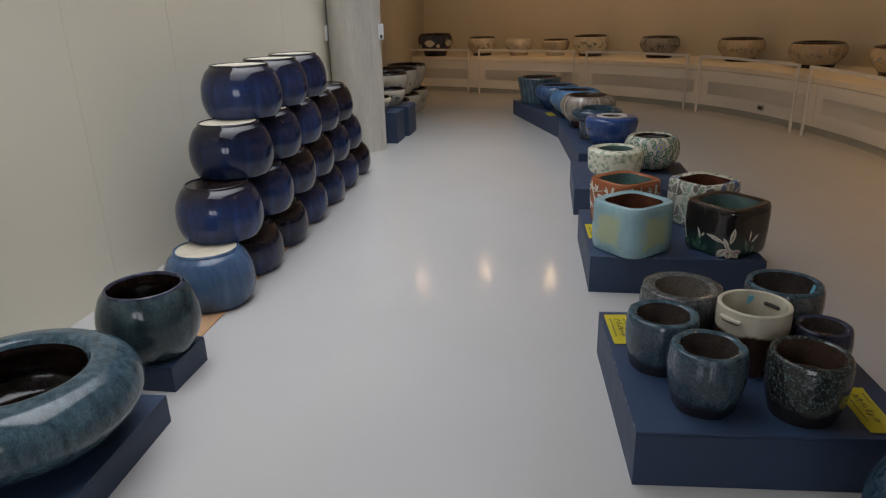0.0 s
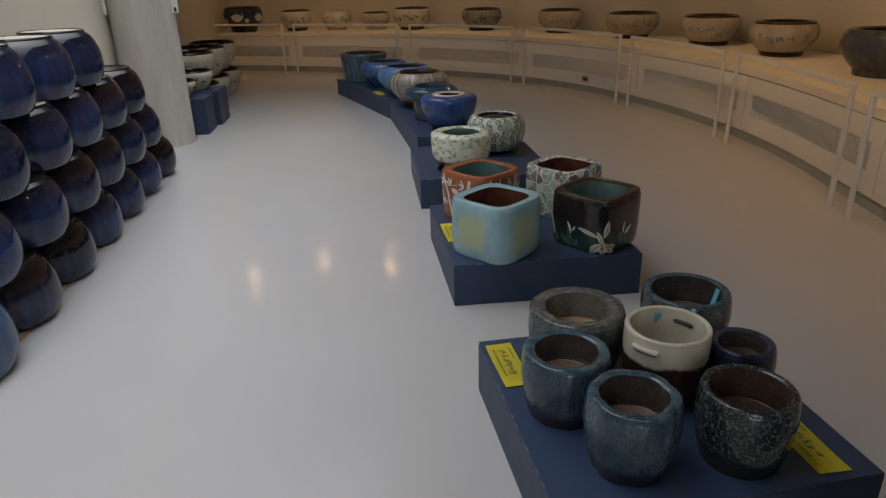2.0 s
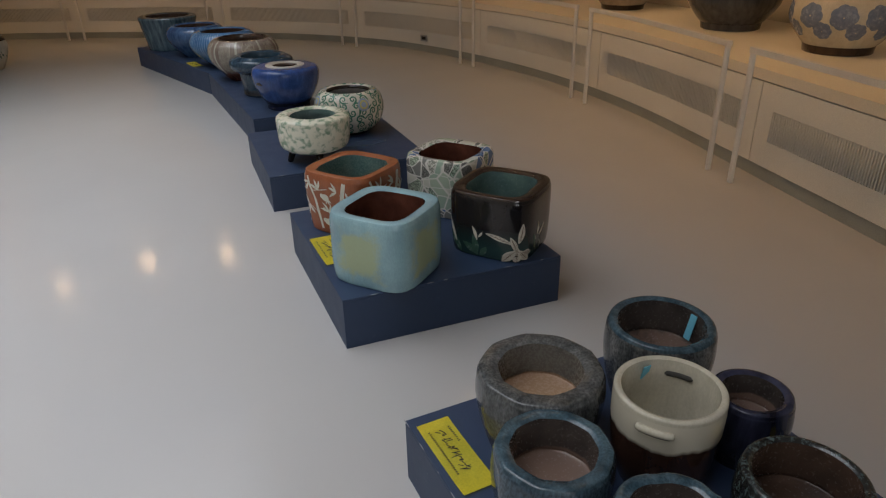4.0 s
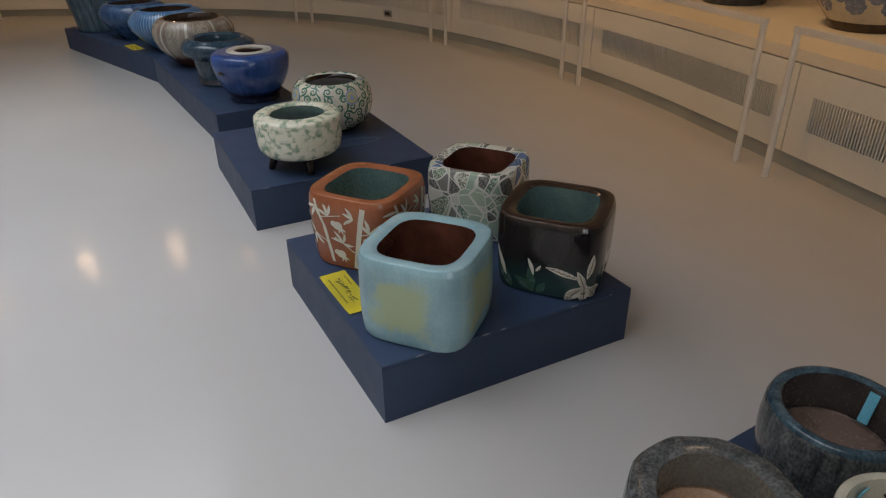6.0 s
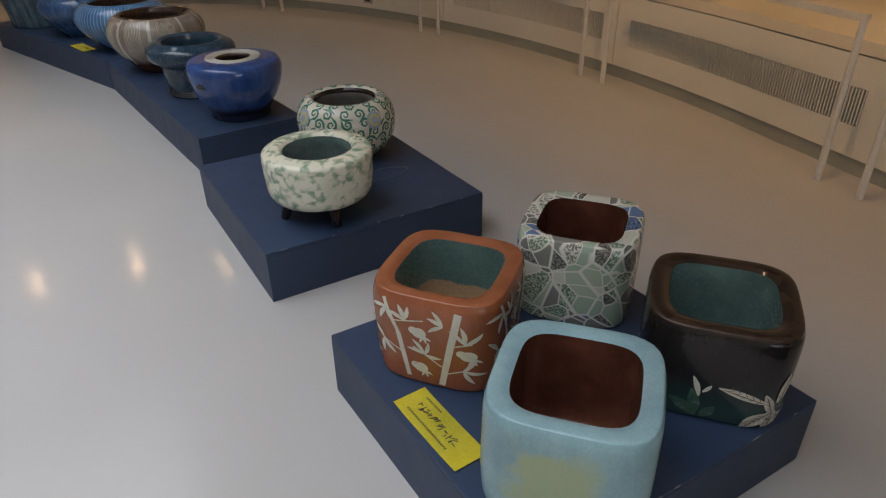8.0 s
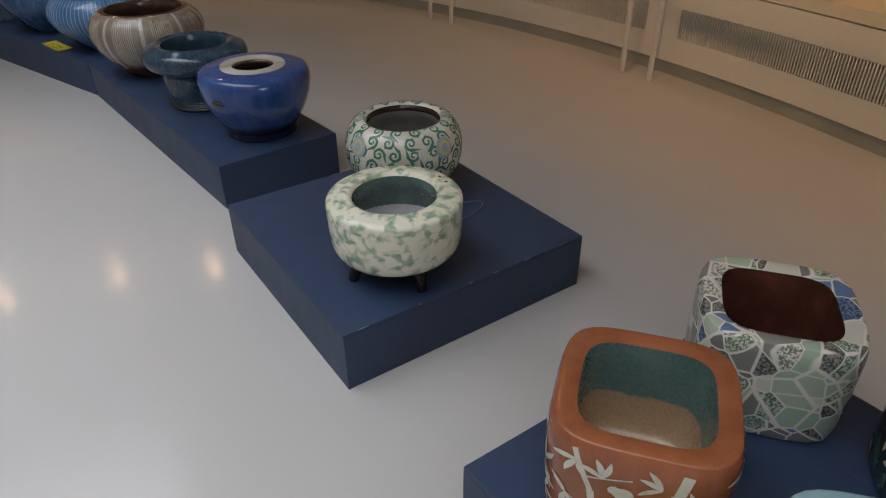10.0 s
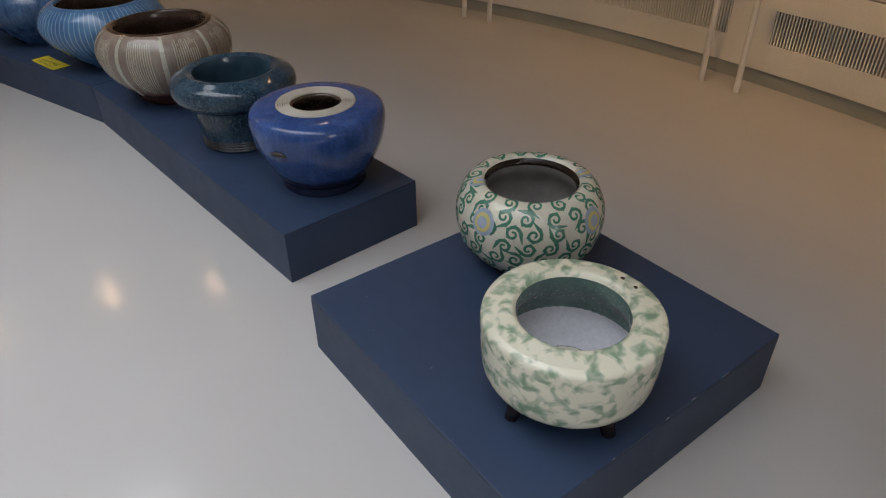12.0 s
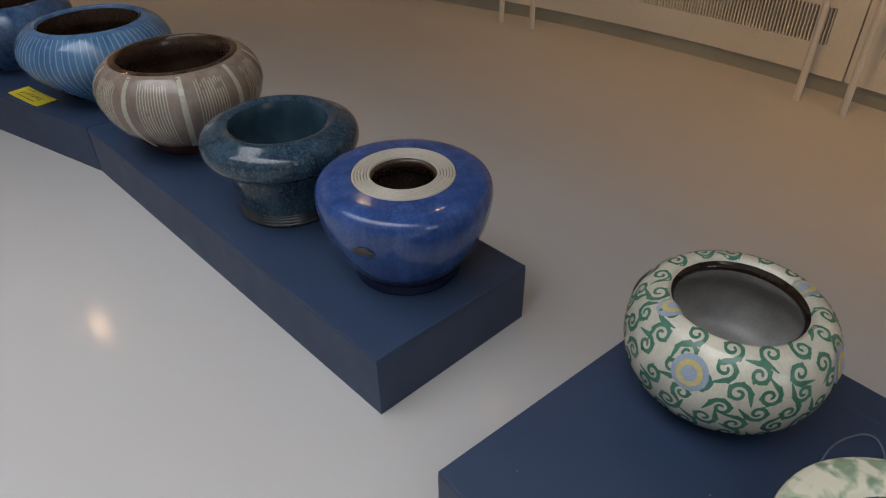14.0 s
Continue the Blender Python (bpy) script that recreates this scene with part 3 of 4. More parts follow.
# end wall that closes the far corner, and the front wall with the windows
e0, e1 = along(0, BACK + 0.14), along(WALL_END, BACK + 0.14)
structure("wall_north", box_bm(-2.7, e0.x + 0.1, e0.y - 0.02, e0.y + 0.13, 0, CEILING), M["warmwall"], "short beige wall that closes the far corner", "wall")
structure("wall_east", box_bm(e1.x - 0.1, 6.5, BACK_Y, BACK_Y + 0.15, 0, CEILING), M["wall"], "plain cream wall beside the windows", "wall")
spans = [WALL_X] + [v for w in WINDOWS for v in w] + [e1.x - 0.1]
bm = bmesh.new()
for k in range(0, len(spans), 2):
    b2 = box_bm(spans[k], spans[k + 1], BACK_Y - 0.2, BACK_Y, WIN_LOW, WIN_HIGH)
    me = bpy.data.meshes.new("tmp")
    b2.to_mesh(me)
    b2.free()
    bm.from_mesh(me)
for z0, z1 in ((0, WIN_LOW), (WIN_HIGH, CEILING)):
    b2 = box_bm(WALL_X, e1.x - 0.1, BACK_Y - 0.2, BACK_Y, z0, z1)
    me = bpy.data.meshes.new("tmp")
    b2.to_mesh(me)
    b2.free()
    bm.from_mesh(me)
structure("wall_south", bm, M["wall"], "cream wall with two tall windows", "wall")
for i, (a, b) in enumerate(WINDOWS):
    w = tagged(new("window_%d" % (i + 1)), "tall daylight window in a grey frame", "window", "", "structure")
    for x0, x1 in ((a, a + 0.05), ((a + b) / 2 - 0.025, (a + b) / 2 + 0.025), (b - 0.05, b)):
        part("window_frame", box_bm(x0, x1, BACK_Y - 0.14, BACK_Y - 0.08, WIN_LOW, WIN_HIGH, 0.004), M["window_frame"], w, smooth=False)
    for x0, x1 in ((a + 0.05, (a + b) / 2 - 0.025), ((a + b) / 2 + 0.025, b - 0.05)):
        for zz in (WIN_LOW, WIN_HIGH - 0.05):
            part("window_frame", box_bm(x0, x1, BACK_Y - 0.14, BACK_Y - 0.08, zz, zz + 0.05, 0.004), M["window_frame"], w, smooth=False)
        pane = part("pane", box_bm(x0, x1, BACK_Y - 0.115, BACK_Y - 0.105, WIN_LOW + 0.05, WIN_HIGH - 0.05), M["glass"], w, smooth=False)
        pane.visible_shadow = False

# display counter along the curved wall
SEAMS = [length_near(x, y) for x, y in ((-1.2, 13.7), (0.79, 12.9), (2.32, 11.45), (3.2, 9.5), (3.4, 7.53), (3.18, 5.48))]
STEP = (SEAMS[-1] - SEAMS[1]) / 4
while SEAMS[-1] + STEP < WALL_END - 0.3:
    SEAMS.append(SEAMS[-1] + STEP)
SEAMS = [0.0] + SEAMS + [WALL_END]
SHELF = 0.635
GRILLE_LOW, GRILLE_HIGH = 0.237, 0.418
structure("baseboard", strip_bm(0, WALL_END, 0.012, 0.05, 0, 0.082), M["skirting"], "grey-green recessed skirting under the display counter", "skirting", False)
counter = tagged(new("display_counter"), "curved off-white display counter with slotted front panels", "counter")
part("counter_top", strip_bm(0, WALL_END, -0.002, BACK - 0.004, SHELF - 0.062, SHELF), M["shelf"], counter, "pale board top", False)
for s0, s1 in zip(SEAMS, SEAMS[1:]):
    if s1 - s0 < 0.6:
        continue
    a, b = s0 + 0.004, s1 - 0.004
    ga, gb = a + 0.13, b - 0.13
    bm = strip_bm(a, b, 0.0, 0.03, 0.084, GRILLE_LOW)
    strip_bm(a, b, 0.0, 0.03, GRILLE_HIGH, SHELF - 0.070, bm=bm)
    strip_bm(a, ga, 0.0, 0.03, GRILLE_LOW, GRILLE_HIGH, bm=bm)
    strip_bm(gb, b, 0.0, 0.03, GRILLE_LOW, GRILLE_HIGH, bm=bm)
    c = part("front_panel", bm, M["panel"], counter, "", False)
    # dark sheet added behind the slats, so the gaps hold painted shade
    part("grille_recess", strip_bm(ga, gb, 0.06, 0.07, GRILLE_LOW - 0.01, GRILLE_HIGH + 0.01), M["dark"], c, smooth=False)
    bm = bmesh.new()
    n = int((gb - ga) / 0.0185)
    for i in range(n):
        s = ga + (i + 0.5) * (gb - ga) / n
        strip_bm(s - 0.0043, s + 0.0043, 0.002, 0.02, GRILLE_LOW, GRILLE_HIGH, 1.0, bm)
    tagged(part("grille", bm, M["panel"], c, "row of narrow vertical slats", False), kind="stuff")

# white guard rails in front of the counter
RAIL_TOP = 0.79
for s0, s1 in zip(SEAMS, SEAMS[1:]):
    if s1 - s0 < 1.2:
        continue
    r = tagged(new("guard_rail"), "low white painted tubular guard rail standing before the counter", "guard rail", "guard rails")
    a, b = s0 + 0.12, s1 - 0.12
    for s in (a, b):
        p = along(s, -0.19)
        part("post", tube_bm([(p.x, p.y, 0), (p.x, p.y, 0.02), (p.x, p.y, RAIL_TOP - 0.031)], 0.017, 12), M["rail"], r, smooth=False)
    part("top_bar", strip_bm(a - 0.016, b + 0.016, -0.206, -0.174, RAIL_TOP - 0.032, RAIL_TOP), M["rail"], r, smooth=False)

# outlet on the counter front
so = length_near(2.98, 10.5)
p, q = along(so, -0.006), along(so + 0.1, -0.006)
ang = math.degrees(math.atan2(q.y - p.y, q.x - p.x))
o = tagged(new("wall_outlet"), "small steel floor-level outlet plate on the counter", "outlet")
o.matrix_world = pose(p.x, p.y, 0.165, 0, 0, ang)
part("plate", box_bm(-0.06, 0.06, -0.004, 0.004, -0.035, 0.035, 0.002), M["metal"], o, smooth=False)
part("socket", box_bm(-0.035, 0.035, -0.008, 0.006, -0.018, 0.018, 0.002), M["dark"], o, smooth=False)

# concrete column with its white thermometers
COL_X, COL_Y, COL_R = -1.96, 8.52, 0.285
bm = lathe_bm([(COL_R + 0.004, 0), (COL_R, 0.03), (COL_R, 1.2), (COL_R, 2.4), (COL_R, CEILING)], round_form, 64)
bmesh.ops.translate(bm, verts=bm.verts, vec=(COL_X, COL_Y, 0))
structure("column", bm, M["concrete"], "round bare concrete column with board marks", "column", True)


# ---- plinths ----
def plinth(corners, height, label):
    """A box of painted boards: a top and its side boards."""
    t = tagged(new("plinth"), label, "plinth")
    q = [Vector(c) for c in corners]
    mid = sum(q, Vector((0, 0))) / len(q)
    t.matrix_world = pose(mid.x, mid.y, 0)
    q = [c - mid for c in q]
    part("top_board", prism_bm([tuple(c) for c in q], height - 0.012, height, 0.002), M["navy"], t, smooth=False)
    inner = [c * (1 - 0.02 / c.length) for c in q]
    for k in range(len(q)):
        m = (k + 1) % len(q)
        part("side_board", prism_bm([tuple(q[k]), tuple(q[m]), tuple(inner[m]), tuple(inner[k])], 0, height - 0.0122), M["navy"], t, smooth=False)
    return t


def turned(x, y, w, d, deg):
    c, s = math.cos(radians(deg)), math.sin(radians(deg))
    return [(x, y), (x + w * c, y + w * s), (x + w * c - d * s, y + w * s + d * c), (x - d * s, y + d * c)]


NAVY = "low navy blue square plinth standing on the floor"
M["chip"] = surface("bare_chipped_board", (0.20, 0.21, 0.24), (0.30, 0.31, 0.33), 30, 200, 0.8, 0.05, 0.1)


def chipped(t, a, b, height, seed, count):
    """Small worn slivers along one top edge of a plinth."""
    rnd = random.Random(seed)
    a, b = Vector((*a, height)) - t.matrix_world.translation, Vector((*b, height)) - t.matrix_world.translation
    for k in range(count):
        f = (k + rnd.uniform(0.15, 0.85)) / count
        l = rnd.uniform(0.006, 0.035)
        d = (b - a).normalized()
        p, q = a + (b - a) * f, a + (b - a) * f + d * l
        part("paint_chip", tube_bm([p, (p + q) / 2, q], [0.0008, rnd.uniform(0.0012, 0.0022), 0.0008], 5), M["chip"], t, "pale bare spot on the worn edge")


near = plinth(turned(0.475, 2.99, 0.9, 0.9, 3.8), 0.206, NAVY)
chipped(near, (0.475, 2.99), (0.415, 3.888), 0.205, 3, 11)
second = plinth([(0.413, 4.583), (1.32, 4.583), (1.29, 5.49), (0.384, 5.485)], 0.21, NAVY)
chipped(second, (0.413, 4.583), (1.32, 4.583), 0.209, 5, 5)
third = plinth(turned(0.372, 6.04, 0.925, 0.93, 0.3), 0.204, NAVY)
chipped(third, (0.372, 6.04), (1.297, 6.045), 0.203, 8, 6)
plinth([(0.450, 7.32), (1.015, 7.36), (0.86, 9.27), (0.284, 9.2)], 0.202, "long navy blue plinth with a slanting end")
plinth([(0.282, 9.206), (0.858, 9.276), (0.22, 11.35), (-0.36, 11.12)], 0.202, "long navy blue plinth set at an angle to the next")
plinth(turned(-1.9, 3.35, 0.54, 0.28, 0.0), 0.12, "small low navy plinth beside the wall")
plinth(turned(-2.0, 2.45, 0.77, 0.66, 3), 0.12, "low navy plinth under a wide blue bowl")
plinth([(-2.15, 8.82), (-1.60, 8.81), (-1.60, 9.22), (-2.15, 9.22)], 0.36, "tall navy block beside the concrete column")
plinth([(-2.15, 9.3), (-1.56, 9.3), (-1.56, 9.75), (-2.15, 9.75)], 0.36, "tall navy block behind another one")

# ---- pots on the nearest plinth ----
def tub(r, h, wall=0.03, belly=0.0, foot=0.78, lip=0.012):
    """Profiles of a thick-walled tub with a rounded rim."""
    outer = [(r * foot, 0), (r * (foot + 0.03), 0.004), (r * (0.93 + belly * 0.5), h * 0.30), (r * (1.0 + belly), h * 0.62), (r * 0.985, h * 0.88), (r * 0.96, h - lip)]
    rim = [(r * 0.93, h - 0.003), (r * 0.93 - wall * 0.5, h)]
    inner = [(r * 0.93 - wall, h - 0.006), (r * 0.92 - wall, h * 0.75), (r * 0.91 - wall, h * 0.6), (r * 0.87 - wall, h * 0.54), (0, h * 0.53)]
    return outer, rim, inner


P1, P2 = 0.206, 0.21
o, r_, i_ = tub(0.136, 0.215)
pot("hibachi_pot", "faceted blue-grey glazed pot with a thick rim", "pot", 0.61, 3.447, P1, o, r_, i_, (M["blue_lobed"], M["teal_run"], M["in_clay"]), faceted_form(10), 8)
o, r_, i_ = tub(0.127, 0.228, wall=0.026, belly=0.02)
pot("hibachi_pot", "lobed blue-grey glazed pot with a dark foot", "pot", 0.716, 3.184, P1, o, r_, i_, (M["blue_lobed"], M["teal_run"], M["in_clay"]), lobed_form(6, 0.07), 12)
o, r_, i_ = tub(0.129, 0.222, wall=0.018)
pot("hibachi_pot", "black pot covered in rough grey-green specks", "pot", 1.028, 3.172, P1, o, r_, i_, (M["speckled"], M["speckled"], M["in_brown"]))
o, r_, i_ = tub(0.166, 0.222, wall=0.045)
pot("hibachi_pot", "ash-grey faceted pot with a broad flat rim", "pot", 0.72, 3.70, P1, o, r_, i_, (M["ash"], M["ash"], M["in_ash"]), faceted_form(10), 5)
o, r_, i_ = tub(0.150, 0.236, wall=0.022)
pot("hibachi_pot", "round dark grey-blue glazed pot", "pot", 1.118, 3.738, P1, o, r_, i_, (M["ash"], M["teal_run"], M["in_clay"]))
o, r_, i_ = tub(0.1, 0.19, wall=0.022, belly=0.02)
pot("hibachi_pot", "small dark pot with blue-violet streaks", "pot", 1.168, 3.45, P1, o, r_, i_, (M["violet_dark"], M["violet_dark"], M["in_clay"]))
# the cream jar with two slot handles
R6, H6 = 0.134, 0.256
outer = [(0.096, 0), (0.099, 0.004), (0.118, 0.07), (0.127, 0.15), (0.129, 0.21), (0.128, H6 - 0.014)]
jar, skin, body = pot("cream_jar", "cream over dark brown glazed jar with slot handles", "pot", 0.932, 3.475, P1, outer, [(0.127, H6 - 0.004), (0.12, H6)], [(0.111, H6 - 0.004), (0.109, 0.2), (0.108, 0.1), (0.09, 0.03), (0, 0.026)], (M["cream_brown"], M["cream"], M["cream"]))
for a in (-142, 38):
    ca, sa = math.cos(radians(a)), math.sin(radians(a))
    # no slot is cut: dark tubes on both faces paint its shade
    slot = [(0.1265 * math.cos(radians(a + d)), 0.1265 * math.sin(radians(a + d)), H6 - 0.045) for d in range(-17, 18, 2)]
    part("slot_opening", tube_bm(slot, [0.003] + [0.007] * (len(slot) - 2) + [0.003]), M["dark"], jar)
    hole = [(0.111 * math.cos(radians(a + d)), 0.111 * math.sin(radians(a + d)), H6 - 0.042) for d in range(-18, 19, 3)]
    part("slot_opening", tube_bm(hole, [0.003] + [0.008] * (len(hole) - 2) + [0.003]), M["dark"], jar)
    ridge = [(0.132 * math.cos(radians(a + d)), 0.132 * math.sin(radians(a + d)), H6 - 0.036) for d in range(-19, 20, 2)]
    part("handle", tube_bm(ridge, [0.004] + [0.009] * (len(ridge) - 2) + [0.004]), M["cream"], jar, "raised cream slot handle")
slip = tagged(part("paper_slip", box_bm(-0.011, 0.011, -0.0012, 0.0012, -0.085, 0.005, 0.0005), M["cyan_tape"], None, "pale blue paper slip inside the cream jar", False), "", "paper slip")
slip.matrix_world = pose(0.948, 3.578, P1 + H6 - 0.022, 12, 0, 5)

slip = tagged(part("paper_slip", box_bm(-0.011, 0.011, -0.0012, 0.0012, -0.075, 0.0, 0.0005), M["cyan_tape"], None, "pale blue paper slip inside the grey-blue pot", False), "", "paper slip")
slip.matrix_world = pose(1.233, 3.74, P1 + 0.222, -14, 0, -85)

# ---- square pots on the second plinth ----
def square_tub(a, h, wall=0.035, taper=0.93):
    outer = [(a * taper * 0.94, 0), (a * taper, 0.012), (a * (taper + 0.035), h * 0.3), (a * 1.0, h * 0.7), (a * 0.995, h * 0.9), (a * 0.97, h - 0.008)]
    rim = [(a * 0.945, h), (a * 0.95 - wall * 0.6, h)]
    inner = [(a * 0.95 - wall, h - 0.006), (a * 0.94 - wall, h * 0.7), (a * 0.9 - wall, h * 0.3), (a * 0.75 - wall, 0.035), (0, 0.03)]
    return outer, rim, inner


SQ = square_form(4.2)
o, r_, i_ = square_tub(0.178, 0.277, wall=0.04, taper=0.97)
tq, skin, body = pot("square_pot", "pale turquoise square pot with faded ochre patches", "pot", 0.642, 4.749, P2, o, r_, i_, (M["turquoise"], M["turquoise_rim"], M["in_red"]), SQ, 41)
o, r_, i_ = square_tub(0.177, 0.277, wall=0.04, taper=0.93)
rp, rskin, rbody = pot("square_pot", "red-brown square pot with white bamboo painting", "pot", 0.648, 5.249, P2, o, r_, i_, (M["terracotta"], M["terracotta"], M["in_tan"]), SQ, 38)
o, r_, i_ = square_tub(0.174, 0.272, wall=0.04, taper=0.96)
mp_, mskin, mbody = pot("square_pot", "square pot painted with grey, green and blue stones", "pot", 1.12, 5.27, P2, o, r_, i_, (M["mosaic"], M["mosaic"], M["in_red"]), SQ, 38)
o, r_, i_ = square_tub(0.179, 0.270, wall=0.042, taper=0.95)
bp_, bskin, bbody = pot("square_pot", "black square pot with white painted irises", "pot", 1.152, 4.795, P2, o, r_, i_, (M["black_green"], M["brown_rim"], M["in_green"]), SQ, 40)

# ---- pots on the third plinth ----
P3 = 0.204
legs_h = 0.074
outer = [(0.12, legs_h), (0.168, legs_h + 0.006), (0.194, legs_h + 0.030), (0.203, legs_h + 0.075), (0.206, 0.21), (0.207, 0.246), (0.203, 0.261), (0.190, 0.269)]
cp, cskin, cbody = pot("legged_bowl", "cream bowl with green brushwork on dark stub legs", "bowl", 0.676, 6.245, P3, outer, [(0.155, 0.275), (0.138, 0.273)], [(0.128, 0.262), (0.128, 0.225), (0.165, 0.16), (0.16, 0.09), (0.12, 0.062), (0, 0.058)], (M["painted_green"], M["painted_green"], M["in_green"]))
for k in range(3):
    a = radians((172, 268, 40)[k])
    part("leg", tube_bm([(0.125 * math.cos(a), 0.125 * math.sin(a), 0.075), (0.140 * math.cos(a), 0.140 * math.sin(a), 0.035), (0.152 * math.cos(a), 0.152 * math.sin(a), 0.0)], [0.024, 0.019, 0.016], 10), M["dark_glaze"], cp, "dark stub leg")
outer = [(0.105, 0), (0.11, 0.012), (0.155, 0.03), (0.203, 0.085), (0.221, 0.145), (0.220, 0.20), (0.203, 0.246), (0.182, 0.270), (0.165, 0.278), (0.150, 0.279), (0.140, 0.271)]
sp_, sskin, sbody = pot("scroll_bowl", "round white bowl covered in green scroll painting", "bowl", 1.01, 6.738, P3, outer, [(0.134, 0.262), (0.132, 0.256)], [(0.133, 0.250), (0.145, 0.222), (0.185, 0.16), (0.17, 0.08), (0.11, 0.045), (0, 0.04)], (M["white_glaze"], M["dark_glaze"], M["in_grey"]))

# ---- pots on the long plinths ----
P4 = 0.202
outer = [(0.152, 0), (0.158, 0.006), (0.156, 0.03), (0.170, 0.05), (0.206, 0.11), (0.232, 0.17), (0.244, 0.225), (0.246, 0.262), (0.238, 0.288), (0.219, 0.300), (0.19, 0.305), (0.145, 0.307)]
bl, _, _ = pot("blue_pot", "royal blue round pot with a broad flat shoulder", "pot", 0.755, 7.595, P4, outer, None, [(0.145, 0.305), (0.095, 0.303), (0.09, 0.28), (0.15, 0.2), (0.13, 0.05), (0, 0.04)], (M["royal"], M["royal"], M["in_brown"]))
for k in range(6):
    rr = 0.139 - 0.0085 * k
    part("ridge", lathe_bm([(rr + 0.004, 0.303), (rr + 0.0022, 0.311), (rr - 0.0022, 0.311), (rr - 0.004, 0.303)], round_form, 48), M["ring_cream"], bl, "cream ridge round the mouth")
outer = [(0.158, 0), (0.164, 0.01), (0.163, 0.03), (0.168, 0.06), (0.178, 0.13), (0.184, 0.172), (0.205, 0.19), (0.24, 0.212), (0.252, 0.245), (0.243, 0.28), (0.21, 0.300)]
pot("flared_pot", "speckled teal pot with a heavy flared collar", "pot", 0.655, 8.13, P4, outer, [(0.185, 0.311)], [(0.157, 0.302), (0.15, 0.26), (0.145, 0.15), (0.13, 0.04), (0, 0.035)], (M["teal_speck"], M["teal_speck"], M["in_teal"]))
outer = [(0.14, 0), (0.15, 0.008), (0.20, 0.06), (0.275, 0.15), (0.305, 0.235), (0.292, 0.30), (0.255, 0.342), (0.23, 0.352)]
st, stskin, _ = pot("striped_pot", "grey-brown round pot with pale vertical stripes", "pot", 0.592, 8.81, P4, outer, [(0.215, 0.356), (0.205, 0.354)], [(0.2, 0.345), (0.2, 0.3), (0.25, 0.2), (0.18, 0.06), (0, 0.04)], (M["stripe"], M["brown_rim"], M["in_brown"]))
outer = [(0.13, 0), (0.14, 0.01), (0.215, 0.07), (0.30, 0.16), (0.322, 0.225), (0.30, 0.285), (0.26, 0.322), (0.235, 0.33)]
rb, rbskin, _ = pot("ribbed_pot", "sky blue round pot with fine pale ribs", "pot", 0.488, 9.538, P4, outer, [(0.225, 0.334), (0.215, 0.332)], [(0.21, 0.32), (0.22, 0.26), (0.27, 0.18), (0.18, 0.06), (0, 0.04)], (M["ribbed"], M["ribbed"], M["in_brown"]))
outer = [(0.14, 0), (0.15, 0.01), (0.21, 0.07), (0.28, 0.16), (0.298, 0.22), (0.285, 0.27), (0.25, 0.305), (0.225, 0.312)]
pot("blue_pot", "deep streaked blue round pot", "pot", 0.27, 10.25, P4, outer, [(0.215, 0.316), (0.205, 0.313)], [(0.2, 0.3), (0.21, 0.25), (0.25, 0.17), (0.17, 0.06), (0, 0.04)], (M["deep_blue"], M["deep_blue"], M["in_brown"]))
outer = [(0.24, 0), (0.25, 0.012), (0.265, 0.1), (0.285, 0.2), (0.30, 0.29), (0.31, 0.33), (0.302, 0.348)]
pot("drip_pot", "straight-sided pot with teal and brown drips", "pot", 0.02, 10.9, P4, outer, [(0.285, 0.356), (0.25, 0.355)], [(0.235, 0.345), (0.23, 0.2), (0.2, 0.06), (0, 0.04)], (M["drip"], M["ash"], M["in_brown"]))

# ---- by the west wall ----
outer = [(0.15, 0), (0.16, 0.008), (0.195, 0.07), (0.212, 0.14), (0.208, 0.2), (0.187, 0.265), (0.165, 0.298)]
pot("hibachi_pot", "mottled teal pot with a rounded mouth", "pot", -1.52, 3.50, 0.12, outer, [(0.158, 0.306), (0.15, 0.305)], [(0.145, 0.295), (0.15, 0.25), (0.185, 0.15), (0.14, 0.04), (0, 0.03)], (M["teal_dark"], M["violet_dark"], M["dark_glaze"]))
outer = [(0.19, 0), (0.21, 0.012), (0.30, 0.06), (0.37, 0.13), (0.388, 0.185), (0.37, 0.245), (0.32, 0.288), (0.28, 0.298)]
pot("wide_bowl", "wide teal glazed bowl with a rolled-in rim", "bowl", -1.56, 2.80, 0.12, outer, [(0.255, 0.3), (0.235, 0.292)], [(0.222, 0.275), (0.23, 0.24), (0.30, 0.18), (0.24, 0.06), (0, 0.03)], (M["teal_run"], M["teal_run"], M["dark_glaze"]))

# upside-down pots in a slanting stack on cardboard
bm = prism_bm([(-1.93, 3.86), (-1.50, 3.84), (-1.65, 7.45), (-2.08, 7.45)], 0.0, 0.006, 0.001)
tagged(part("cardboard_sheet", bm, M["cardboard"], None, "flat brown cardboard sheet under the stacked pots", False), "", "cardboard")
SR, SH, SY, SX = 0.242, 0.305, 0.507, -1.70


def stacked_pot(x, y, z, label, glaze_mat, foot_mat):
    """A pot that stands on its mouth, bare base upwards."""
    outer = [(0.195, 0), (0.21, 0.006), (0.234, 0.06), (SR, 0.12), (0.234, 0.195), (0.205, 0.262), (0.175, SH - 0.012)]
    root = tagged(new("stacked_pot"), label, "pot", "stacked upside-down pots")
    root.matrix_world = pose(x, y, z)
    part("body", lathe_bm(spline(outer), round_form, 48, close_low=True), glaze_mat, root)
    part("foot_ring", lathe_bm([(0.175, SH - 0.012), (0.174, SH), (0.164, SH + 0.001), (0.160, SH - 0.004)], round_form, 48), glaze_mat, root)
